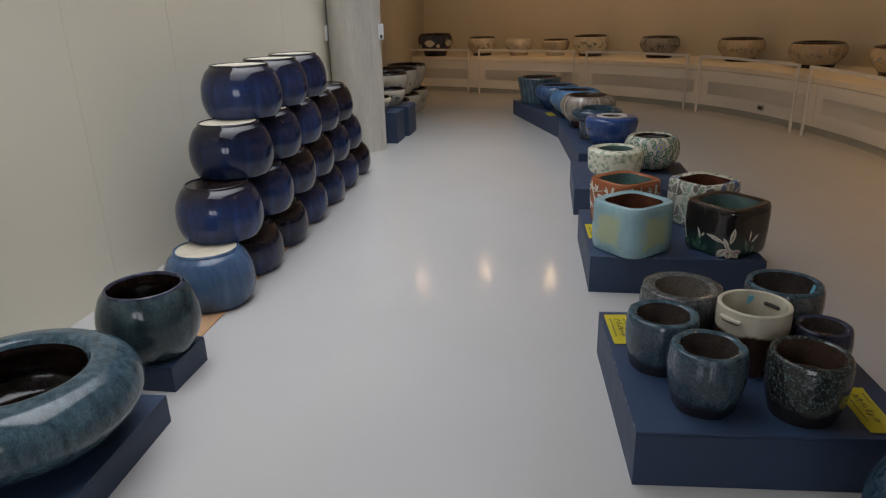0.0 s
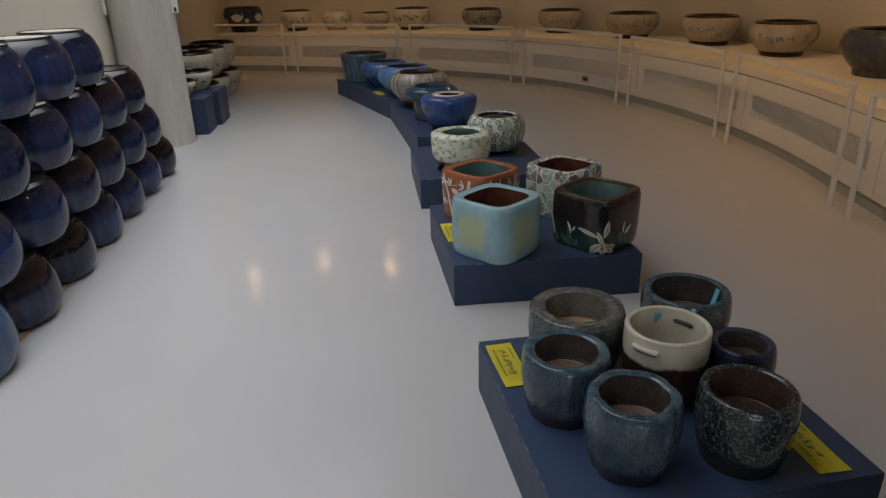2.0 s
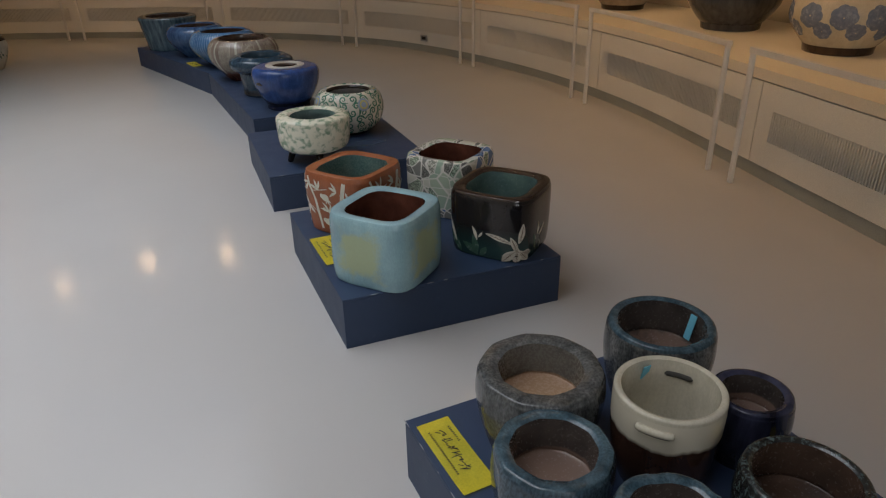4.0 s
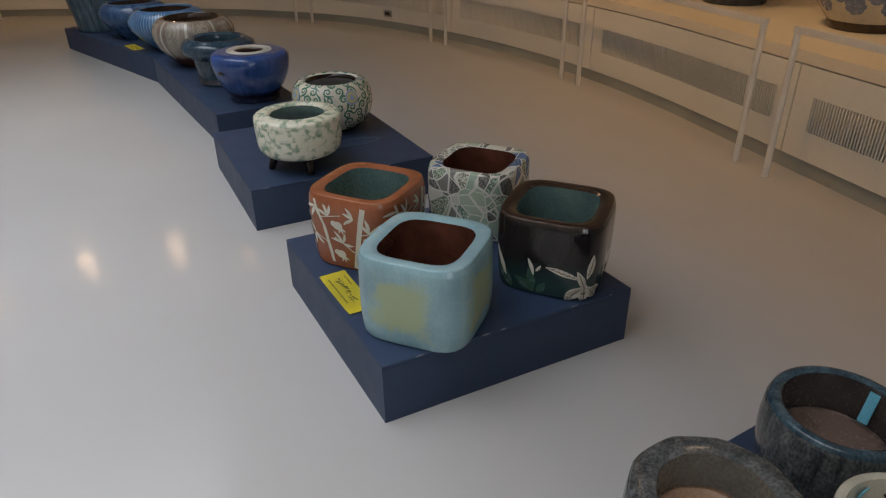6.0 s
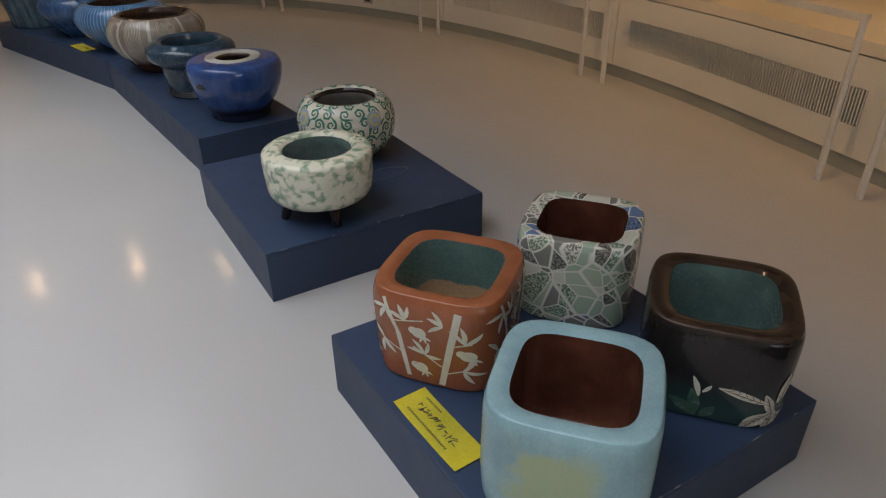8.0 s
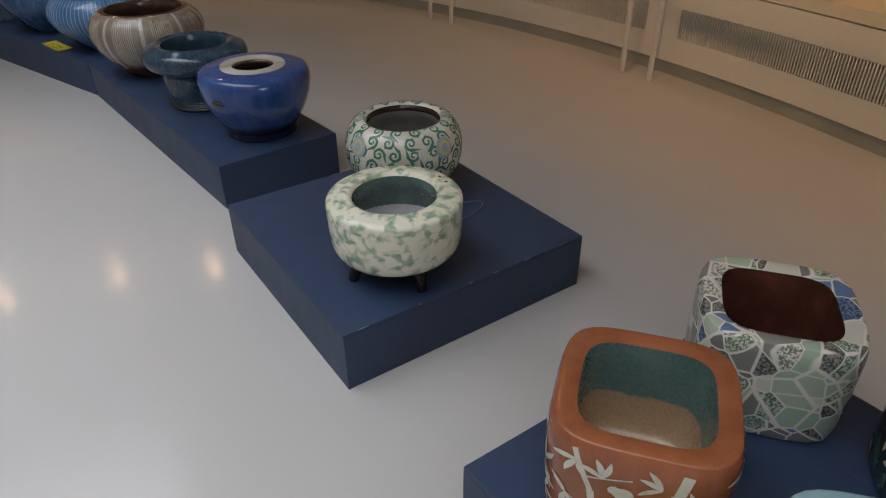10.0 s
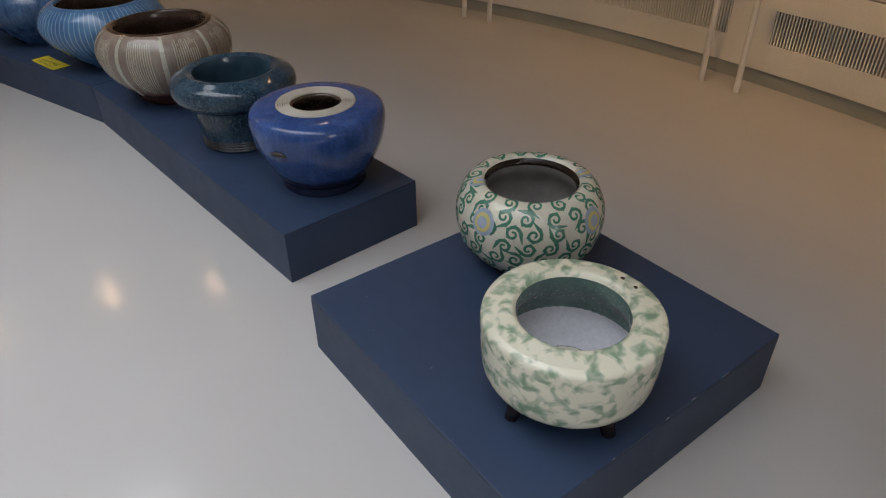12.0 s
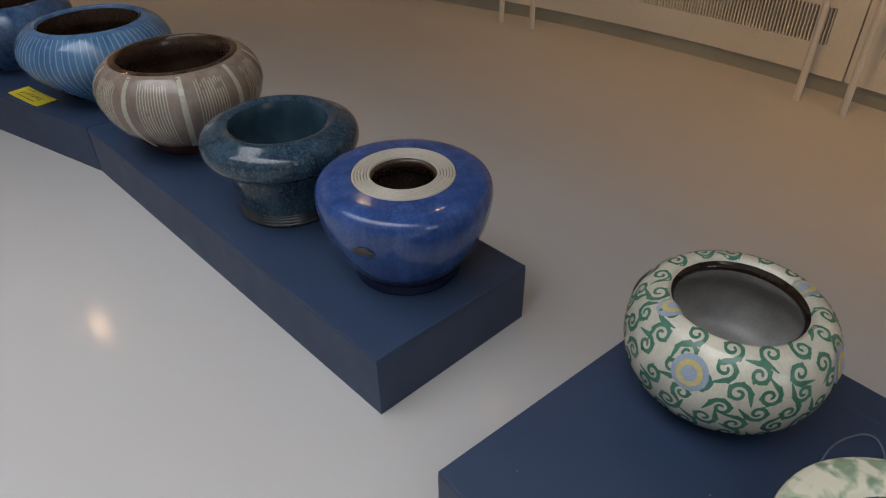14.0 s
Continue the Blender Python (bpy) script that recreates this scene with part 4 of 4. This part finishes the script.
    part("base", lathe_bm([(0.160, SH - 0.004), (0.1, SH - 0.007), (0, SH - 0.008)], round_form, 48), foot_mat, root, "bare cream clay base" if foot_mat is M["bisque"] else "dark glazed base")
    return root


rows = ((7, 0), (6, 1), (5, 2), (3, 3))
for count, level in rows:
    for k in range(count):
        y = 4.27 + SY * (k + 0.5 * level) + random.uniform(-0.012, 0.012)
        glz = M["grey_blue"] if level == 0 and k == 0 else M["cobalt_dark"] if (k * 3 + level * 2) % 5 in (1, 3) and k else M["cobalt"]
        lab = "grey-blue glazed pot standing upside down on cardboard" if glz is M["grey_blue"] else "glossy cobalt blue pot stacked upside down on its mouth"
        stacked_pot(SX + 0.035 - 0.043 * (y - 4.4) + random.uniform(-0.008, 0.008), y, 0.006 + (SH - 0.003) * level, lab, glz, M["dark_glaze"] if level == 1 or glz is M["cobalt_dark"] else M["bisque"])

# raised dark rings round the flared pot's foot, slot of the blue pot's side
GROOVES = [o for o in bpy.data.objects if o.name.startswith("flared_pot")][0]
for k in range(4):
    z = 0.008 + 0.011 * k
    part("foot_groove", lathe_bm([(0.163, z), (0.1685, z + 0.004), (0.1685, z + 0.006), (0.163, z + 0.01)], round_form, 48), M["charcoal"], GROOVES)
# the slot is not cut; a dark tube paints the shade inside it
arc = [(0.243 * math.cos(radians(a)), 0.243 * math.sin(radians(a)), 0.20 + 0.006 * math.sin(radians((a - 200) * 12))) for a in range(200, 216, 3)]
part("slot_handle", tube_bm(arc, [0.003, 0.008, 0.010, 0.010, 0.008, 0.003]), M["dark"], bl, "dark tube drawn as the shaded slot in the side")


# ---- painted decoration ----
def painted(name, skin, parent, material, draw, label=""):
    bm = bmesh.new()
    draw(bm, skin)
    return part(name, bm, material, parent, label, False)


R_BAMBOO = 0.177
STALKS = (((-0.098, 0.265), (-0.066, 0.17), 0.009), ((-0.066, 0.17), (-0.048, 0.03), 0.012), ((0.085, 0.26), (0.045, 0.02), 0.017))
TWIGS = (((-0.075, 0.205), (0.0, 0.222)), ((0.058, 0.155), (0.115, 0.175)), ((0.045, 0.085), (-0.03, 0.135)), ((-0.056, 0.105), (-0.112, 0.14)), ((0.05, 0.06), (0.11, 0.09)))
SPRAYS = ((-0.05, 0.212, (1.1, 1.7, 2.4)), (0.05, 0.215, (2.0, 2.6, 3.3)), (0.10, 0.172, (0.6, 1.4, 2.2)), (0.0, 0.115, (0.9, 1.9, -0.3, 2.6)), (-0.105, 0.135, (-1.1, -1.9, 2.0)), (0.098, 0.085, (-0.4, -1.2, 0.9)), (-0.09, 0.24, (-1.4, -2.2, 3.0)))


def bamboo_piece(name, draw):
    painted(name, rskin, rp, M["white_paint"], draw, "ivory painted " + name.split("_")[-1])


def brush_line(bm, sk, c, a, b, w, n=9):
    sk.stroke(bm, [(c + a[0] + (b[0] - a[0]) * i / n, a[1] + (b[1] - a[1]) * i / n) for i in range(n + 1)], w, R_BAMBOO)


def rosette(bm, sk, u, s0):
    sk.disc(bm, u, s0, 0.019, R_BAMBOO, 0.0016, 0.85)
    sk.disc(bm, u - 0.016, s0 + 0.006, 0.011, R_BAMBOO, 0.0018)
    for t in (-0.5, -1.2, -2.0):
        sk.leaf(bm, u + 0.01, s0 - 0.008, t, 0.024, 0.007, R_BAMBOO)


for face in range(4):
    c = face * math.pi / 2 * R_BAMBOO + random.uniform(-0.008, 0.008)
    for a, b, w in STALKS:
        bamboo_piece("bamboo_stalk", lambda bm, sk: brush_line(bm, sk, c, a, b, w))
    for a, b in TWIGS:
        bamboo_piece("bamboo_twig", lambda bm, sk: brush_line(bm, sk, c, a, b, 0.0035))
    for u, s0, turns in SPRAYS:
        for t in turns:
            t, size = t + random.uniform(-0.15, 0.15), random.uniform(0.042, 0.055)
            bamboo_piece("bamboo_leaf", lambda bm, sk: sk.leaf(bm, c + u, s0, t, size, 0.0115, R_BAMBOO, 0.3))
    for u, s0 in ((-0.012, 0.182), (-0.012, 0.068), (0.108, 0.135)):
        bamboo_piece("painted_rosette", lambda bm, sk: rosette(bm, sk, c + u, s0))


R_IRIS = 0.174
# one iris on the corner with buds and leaves along the sides: start, direction, length, width
PETALS = ((0.0, 0.055, 1.75, 0.07, 0.020), (0.006, 0.095, 1.30, 0.085, 0.022), (-0.012, 0.092, 2.72, 0.105, 0.022), (-0.004, 0.062, -2.35, 0.07, 0.036), (0.010, 0.062, -1.05, 0.062, 0.036), (0.002, 0.075, -1.65, 0.075, 0.034), (0.02, 0.055, -0.35, 0.04, 0.026))
BUDS = ((-0.150, 0.085, 1.75, 0.062, 0.013), (-0.144, 0.10, 0.85, 0.030, 0.010), (0.105, 0.10, 1.35, 0.055, 0.012), (0.125, 0.09, 0.5, 0.06, 0.018), (-0.235, 0.06, 1.8, 0.11, 0.016))
GREENS = ((-0.155, 0.02, 1.55, 0.085, 0.028), (-0.150, 0.02, 2.3, 0.075, 0.032), (-0.140, 0.02, 0.8, 0.05, 0.026), (0.10, 0.03, 1.7, 0.085, 0.024), (0.125, 0.02, 1.0, 0.075, 0.026), (-0.22, 0.02, 1.9, 0.09, 0.03))


def veins(bm, sk, u, s0, t, l):
    sk.leaf(bm, u, s0, t, l, 0.0028, R_IRIS, 0.15, 0.0026)
    for q in range(1, 6):
        d = l * q / 6.5
        for side in (0.7, -0.7):
            sk.leaf(bm, u + d * math.cos(t), s0 + d * math.sin(t), t + side, 0.014, 0.0018, R_IRIS, 0, 0.0026)


for corner in (0, 2):
    c = (radians(221) + corner * math.pi / 2) * R_IRIS
    for u, s0, t, l, w in GREENS:
        painted("painted_leaf", bskin, bp_, M["leaf_paint"], lambda bm, sk: sk.leaf(bm, c + u, s0, t, l, w, R_IRIS, 0.2, 0.0009), "dull green painted leaf")
    for u, s0, t, l, w in BUDS:
        painted("painted_bud", bskin, bp_, M["white_paint"], lambda bm, sk: sk.leaf(bm, c + u, s0, t, l, w, R_IRIS, 0.15, 0.0013), "ivory painted bud")
    for q, (u, s0, t, l, w) in enumerate(PETALS):
        petal = painted("painted_petal", bskin, bp_, M["white_paint"], lambda bm, sk: sk.leaf(bm, c + u, s0, t, l, w, R_IRIS, 0.15, 0.0013 + 0.0001 * q), "ivory painted iris petal")
        painted("petal_vein", bskin, petal, M["brown_paint"], lambda bm, sk: veins(bm, sk, c + u, s0, t, l * 0.93))


def scrolls(bm, sk):
    R = 0.226
    rows_n = 8
    for row in range(rows_n):
        s0 = 0.055 + row * (sk.length - 0.085) / 7
        rr = float(np.interp(s0, sk.s, [q[0] for q in sk.p]))
        n = max(14, int(2 * math.pi * rr / 0.068))
        for k in range(n):
            u0 = (k + 0.37 * row) / n * 2 * math.pi * R + random.uniform(-0.007, 0.007)
            turn, hand = random.uniform(0, 6.28), random.choice((-1, 1))
            size = random.uniform(0.021, 0.025)
            line, widths = [], []
            for i in range(22):
                q = i / 21
                rad = size * (0.16 + 0.84 * q)
                a = turn + hand * q * 8.6
                line.append((u0 + rad * math.cos(a) * R / rr, s0 + rad * math.sin(a)))
                widths.append(0.0056 + 0.0052 * q)
            a = turn + hand * 8.6
            for i in range(1, 5):
                line.append((line[-1][0] - hand * 0.006 * math.sin(a) * R / rr + 0.002 * math.cos(a), line[-1][1] + hand * 0.006 * math.cos(a) + 0.002 * math.sin(a)))
                widths.append(0.0108 - 0.0020 * i)
            line = [(u, min(max(s, 0.03), sk.length - 0.002)) for u, s in line]
            sk.stroke(bm, line, widths, R)
            for i in (11, 14, 17, 20):
                u, s = line[i]
                if s < sk.length - 0.012:
                    sk.leaf(bm, u, s, math.atan2(s - s0, (u - u0)) + hand * 0.9, 0.010, 0.0075, R)


tagged(painted("scrollwork", sskin, sp_, M["green_paint"], scrolls, "green painted scrollwork"), kind="stuff")
for deg, s0 in ((189, 0.276), (281, 0.272), (8, 0.265), (100, 0.262), (332, 0.372), (152, 0.372)):
    u = radians(deg) * 0.226
    flower = painted("painted_flower", sskin, sp_, M["blue_paint"], lambda bm, sk: sk.disc(bm, u, s0, 0.040, 0.226, 0.0024), "pale blue painted flower")
    painted("flower_ring", sskin, flower, M["yellow_paint"], lambda bm, sk: sk.disc(bm, u, s0, 0.028, 0.226, 0.0042))
    painted("flower_eye", sskin, flower, M["blue_paint"], lambda bm, sk: sk.disc(bm, u, s0, 0.017, 0.226, 0.0054))
part("foot_band", lathe_bm([(0.1, -0.0005), (0.112, 0.001), (0.135, 0.020), (0.139, 0.021)], round_form, 48), M["dark_glaze"], sp_, "bare dark foot")

# ash and a ridged grate inside the legged bowl
part("ash_bed", lathe_bm([(0.172, 0.165), (0.165, 0.125), (0.115, 0.094), (0.07, 0.088), (0, 0.088)], round_form, 48), M["lilac"], cp, "pale ash inside the bowl")
# dark disc added beneath, to darken the grooves between the pale ridges
part("grate_base", lathe_bm([(0.078, 0.0885), (0.074, 0.0905), (0, 0.0905)], round_form, 40), M["charcoal"], cp, "dark disc that paints the gaps between the ridges dark")
for k in range(6):
    rr = 0.016 + 0.010 * k
    part("ridge", lathe_bm([(rr - 0.003, 0.086), (rr - 0.0018, 0.096), (rr + 0.0018, 0.096), (rr + 0.003, 0.086)], round_form, 32), M["white_glaze"], cp)
# rim holes are solid dark plugs, their shade put into the colour
for a in (-12, 2):
    q = tube_bm([(0.168 * math.cos(radians(a)), 0.168 * math.sin(radians(a)), 0.268), (0.168 * math.cos(radians(a)), 0.168 * math.sin(radians(a)), 0.2738)], 0.0055, 10)
    part("hole", q, M["in_brown"], cp, "small dark plug drawn as a shaded hole in the rim")


for k in range(9):
    c = (k + 0.3) / 9 * 2 * math.pi * 0.305
    painted("drip_stripe", stskin, st, M["stripe_pale"], lambda bm, sk: sk.stroke(bm, [(c, 0.10 + 0.33 * i / 14) for i in range(15)], [0.026 - 0.008 * i / 14 for i in range(15)], 0.305), "pale vertical glaze drip")


def combs(bm, sk):
    R = 0.305
    for k in range(9):
        c = (k + 0.8) / 9 * 2 * math.pi * R
        for q in range(-5, 6):
            sk.stroke(bm, [(c + q * 0.0105, 0.13 + 0.02 * random.random() + 0.26 * i / 12) for i in range(13)], 0.0035, R)


tagged(painted("combing", stskin, st, M["stripe_pale"], combs, "fine pale combed lines"), kind="stuff")


def ribs(bm, sk):
    R = 0.322
    for k in range(76):
        c = k / 76 * 2 * math.pi * R
        sk.stroke(bm, [(c, 0.12 + 0.31 * i / 12) for i in range(13)], 0.0045, R)


tagged(painted("ribbing", rbskin, rb, M["ribbed_pale"], ribs, "fine pale ribs"), kind="stuff")


# ---- cards ----
def card(x, y, z, yaw, w=0.095, l=0.27):
    c = tagged(new("price_card"), "yellow paper card with black handwriting on the plinth", "card", "yellow cards")
    c.matrix_world = pose(x, y, z, 0, 0, yaw)
    bm = bmesh.new()
    n = 8
    top = [[bm.verts.new((sx * w / 2, l * (i / n - 0.5), 0.0015 + 0.004 * (2 * i / n - 1) ** 4)) for sx in (-1, 1)] for i in range(n + 1)]
    for a, b in zip(top, top[1:]):
        bm.faces.new((a[0], a[1], b[1], b[0]))
    bmesh.ops.solidify(bm, geom=bm.faces[:], thickness=0.0008)
    part("paper", bm, M["yellow"], c, "", False)
    bm = bmesh.new()
    rnd = random.Random(int(x * 1000))

    def bar(cx, cy, bw, bl, turn=0):
        m = Matrix.Translation((cx, cy, 0.0048)) @ Matrix.Rotation(turn, 4, "Z") @ Matrix.Diagonal((bw, bl, 0.0003, 1))
        bmesh.ops.create_cube(bm, size=1, matrix=m)
    for k in range(6):
        cy = l * 0.30 - k * 0.029
        for q in range(5):
            bar(rnd.uniform(-0.008, 0.010), cy + rnd.uniform(-0.010, 0.010), 0.0022, rnd.uniform(0.008, 0.02), rnd.choice((0.1, 1.5, 0.7, 1.3)) + rnd.uniform(-0.2, 0.2))
    for k in range(22):
        bar(-0.027, l * 0.36 - k * 0.0078, 0.006, 0.0028, rnd.uniform(-0.5, 0.5))
    for k in range(9):
        bar(0.031, l * 0.36 - k * 0.0075, 0.006, 0.0028, rnd.uniform(-0.5, 0.5))
    part("handwriting", bm, M["ink"], c, "illegible black handwriting", False)
    return c


card(0.492, 3.716, 0.206, 5)
card(0.462, 5.008, 0.21, 3)
card(1.24, 3.20, 0.206, 2)
card(0.19, 9.71, 0.202, 14)

# loop of thin cord on the third plinth
pts = [(0.86 + 0.0, 6.42), (0.95, 6.46), (1.05, 6.475), (1.13, 6.455), (1.15, 6.42), (1.1, 6.385), (1.02, 6.37), (0.94, 6.385), (0.88, 6.40), (0.84, 6.38)]
loop = [(x, y, P3 + 0.003 + 0.003 * abs(math.sin(0.37 * i))) for i, (x, y) in enumerate(spline(pts, 6))]
tagged(part("cord", tube_bm(loop, 0.0022, 6), M["cord"], None, "thin blue-grey cord lying in a loop"), "", "cord")

# wide speckled bowl beside the first plinth
outer = [(0.19, 0), (0.21, 0.012), (0.30, 0.06), (0.36, 0.13), (0.375, 0.185), (0.355, 0.245), (0.31, 0.288), (0.28, 0.298)]
plinth(turned(1.05, 2.1, 0.7, 0.7, 0), 0.12, "low navy plinth under a wide speckled bowl")
pot("wide_bowl", "wide grey-teal speckled bowl on a low plinth", "bowl", 1.33, 2.49, 0.12, outer, [(0.255, 0.3), (0.235, 0.292)], [(0.222, 0.275), (0.23, 0.24), (0.30, 0.18), (0.24, 0.06), (0, 0.03)], (M["teal_speck"], M["teal_speck"], M["dark_glaze"]))


# ---- pots on the display shelf ----
def brushwork(kind, R):
    def draw(bm, sk):
        rnd = random.Random(kind * 7 + 3)
        n = int(2 * math.pi * R / 0.11)
        for k in range(n):
            u = (k + rnd.uniform(-0.2, 0.2)) * 0.11
            s0 = sk.length * rnd.uniform(0.42, 0.66)
            for q in range(7):
                sk.leaf(bm, u + rnd.uniform(-0.03, 0.03), s0 + rnd.uniform(-0.03, 0.03), rnd.uniform(0, 6.28), rnd.uniform(0.025, 0.06), rnd.uniform(0.008, 0.018), R, rnd.uniform(-0.8, 0.8))
    return draw


def blossoms(big, R, kind):
    def draw(bm, sk):
        rnd = random.Random(kind)
        n = int(2 * math.pi * R / 0.2)
        for k in range(n):
            for s0, r in ((0.68, big), (0.4, big * 0.8)):
                u = (k + 0.5 * (s0 < 0.5) + rnd.uniform(-0.1, 0.1)) * 2 * math.pi * R / n
                for p in range(7):
                    a = p * 2 * math.pi / 7
                    sk.disc(bm, u + r * 0.55 * math.cos(a), sk.length * s0 + r * 0.55 * math.sin(a), r * 0.5, R, 0.0016 + 0.0001 * p)
    return draw


def zigzag(bm, sk):
    R = 0.25
    rnd = random.Random(5)
    for k in range(44):
        u = k / 44 * 2 * math.pi * R
        line = [(u + rnd.uniform(-0.014, 0.014), sk.length * (0.30 + 0.6 * i / 7)) for i in range(8)]
        sk.stroke(bm, line, 0.011, R)


def shelf_pot(x, y, r, h, body, rim, foot, label, decor=None, paint=None):
    h *= 1.08
    outer = [(r * 0.66, h * 0.14), (r * 0.76, h * 0.24), (r * 0.96, h * 0.5), (r * 1.0, h * 0.68), (r * 0.96, h * 0.86), (r * 0.9, h * 0.93)]
    t, sk, b = pot("display_pot", label, "pot", x, y, SHELF, outer, [(r * 0.87, h * 0.985), (r * 0.80, h)], [(r * 0.72, h * 0.97), (r * 0.74, h * 0.8), (r * 0.8, h * 0.5), (r * 0.5, h * 0.16), (0, h * 0.15)], (M[body], M[rim], M["dark_glaze"]), group="pots on the display shelf", sides=48)
    part("foot", lathe_bm([(r * 0.62, 0), (r * 0.64, 0.004), (r * 0.655, h * 0.1), (r * 0.665, h * 0.142)], round_form, 48, close_low=True), M[foot], t, "darker glazed foot")
    if decor:
        tagged(painted("brushwork", sk, t, M[paint], decor, "faded brush painting"), kind="stuff")
    return t


def fans(bm, sk):
    for k in range(5):
        u = k / 5 * 2 * math.pi * 0.33 + 0.25
        for q in range(7):
            sk.leaf(bm, u, sk.length * 0.4, 0.7 + 0.28 * q, 0.14, 0.05, 0.33)
        sk.disc(bm, u + 0.17, sk.length * 0.45, 0.04, 0.33)


shelf_pot(-2.05, 14.4, 0.335, 0.385, "violet_dark", "dark_glaze", "dark_glaze", "black pot with cream painted fans", fans, "white_paint")
shelf_pot(-1.13, 14.33, 0.275, 0.315, "pale_buff", "brown_rim", "dark_glaze", "cream pot with a brown painted band", brushwork(1, 0.27), "brown_paint")
shelf_pot(-0.43, 14.2, 0.255, 0.29, "cream", "cream", "buff", "small cream pot with faint grey painting", brushwork(2, 0.26), "greybuff")
shelf_pot(0.25, 13.98, 0.248, 0.265, "pale_buff", "brown_rim", "pale_buff", "cream pot with brown zigzag brush lines", zigzag, "brown_paint")
shelf_pot(0.86, 13.72, 0.318, 0.33, "pale_buff", "brown_rim", "brown_rim", "buff pot with a brown rim and green scrolls", brushwork(4, 0.31), "leaf_paint")
shelf_pot(1.95, 13.05, 0.322, 0.315, "greybuff", "dark_glaze", "dark_glaze", "grey pot with dark painted leaves", brushwork(5, 0.32), "charcoal")
shelf_pot(3.0, 12.12, 0.335, 0.31, "buff", "brown_rim", "dark_glaze", "buff pot with a glossy brown rim", brushwork(6, 0.33), "greybuff")
shelf_pot(3.64, 10.87, 0.35, 0.305, "buff", "brown_rim", "dark_glaze", "buff pot with faint grey-blue leaf painting", brushwork(7, 0.35), "greybuff")
shelf_pot(4.13, 9.66, 0.342, 0.31, "buff", "brown_rim", "dark_glaze", "buff pot with faded blue painted flowers", brushwork(8, 0.34), "blue_flower")
shelf_pot(4.26, 8.38, 0.32, 0.31, "buff", "brown_rim", "dark_glaze", "buff pot with blue flowers and a brown foot", brushwork(9, 0.32), "blue_flower")
shelf_pot(4.2, 6.85, 0.35, 0.335, "charcoal", "charcoal", "charcoal", "plain charcoal grey glazed pot")
t12 = shelf_pot(4.04, 5.72, 0.325, 0.34, "cream", "cream", "brown_rim", "cream pot with large faded blue flowers", blossoms(0.075, 0.32, 3), "blue_flower")

# ---- cream pots stored beyond the column ----
def store_pot(x, y, z, r, h, label, kind):
    outer = [(r * 0.6, 0), (r * 0.64, 0.008), (r * 0.86, h * 0.35), (r * 1.0, h * 0.7), (r * 0.97, h * 0.93)]
    t, sk, b = pot("store_pot", label, "pot", x, y, z, outer, [(r * 0.93, h), (r * 0.87, h * 0.99)], [(r * 0.84, h * 0.96), (r * 0.82, h * 0.6), (r * 0.5, h * 0.1), (0, h * 0.08)], (M["cream"], M["dark_glaze"], M["dark_glaze"]), group="stored cream pots", sides=40)
    brush = painted("brushwork", sk, t, M["leaf_paint" if kind % 2 else "blue_flower"], brushwork(20 + kind, r), "faded brush painting")
    tagged(brush, kind="stuff")


store_pot(-1.90, 9.02, 0.36, 0.19, 0.17, "cream bowl with dark green strokes on a navy block", 1)
store_pot(-1.86, 9.52, 0.36, 0.22, 0.21, "cream bowl with a dark glossy rim on a navy block", 3)
for k, y in enumerate((10.25, 10.95, 11.65)):
    store_pot(-2.0, y, 0.0, 0.27, 0.34, "cream pot standing on the floor under another", 5 + k)
    store_pot(-2.05, y - 0.05, 0.345, 0.31, 0.36, "cream pot with small blue flowers stacked on another", 2 * k + 8)

# hanging white gauges on the column
for a in (-6, -158):
    x, y = COL_X + (COL_R + 0.02) * math.cos(radians(a)), COL_Y + (COL_R + 0.02) * math.sin(radians(a))
    g = tagged(new("wall_gauge"), "small white plastic gauge hanging on the concrete column", "gauge", "column gauges")
    g.matrix_world = pose(x, y, 1.2, 0, 0, a + 90 if a < -90 else 20)
    part("case", box_bm(-0.03, 0.03, -0.018, 0.014, 0, 0.16, 0.005), M["white_plastic"], g, smooth=False)
    part("clip", box_bm(-0.012, 0.012, -0.022, -0.018, 0.01, 0.05, 0.002), M["dark"], g, smooth=False)
    part("cord", tube_bm([(0, 0, 0.158), (0.002, 0, 0.5), (0, 0, 1.2)], 0.004, 6), M["white_plastic"], g, "thin white cord")

# ceiling track spots
for (x, y), (tx, ty), watts in LAMPS:
    t = tagged(new("ceiling_spot"), "small white ceiling spot with a warm lamp", "ceiling lamp", "ceiling spots")
    m = look((x, y, CEILING - 0.15), (tx, ty, 0.75))
    t.matrix_world = m
    can = tube_bm([(0, 0, 0.10), (0, 0, 0.0), (0, 0, -0.03)], [0.05, 0.055, 0.055], 20)
    part("housing", can, M["white_plastic"], t)
    part("bulb", lathe_bm(spline([(0, -0.105), (0.026, -0.095), (0.038, -0.07), (0.03, -0.045), (0.018, -0.031)], 4), round_form, 20), M["lens"], t, "glowing warm bulb")
    up = m.inverted() @ Vector((x, y, CEILING))
    part("stem", tube_bm([(0, 0, 0.06), tuple(up)], 0.012, 8), M["white_plastic"], t)
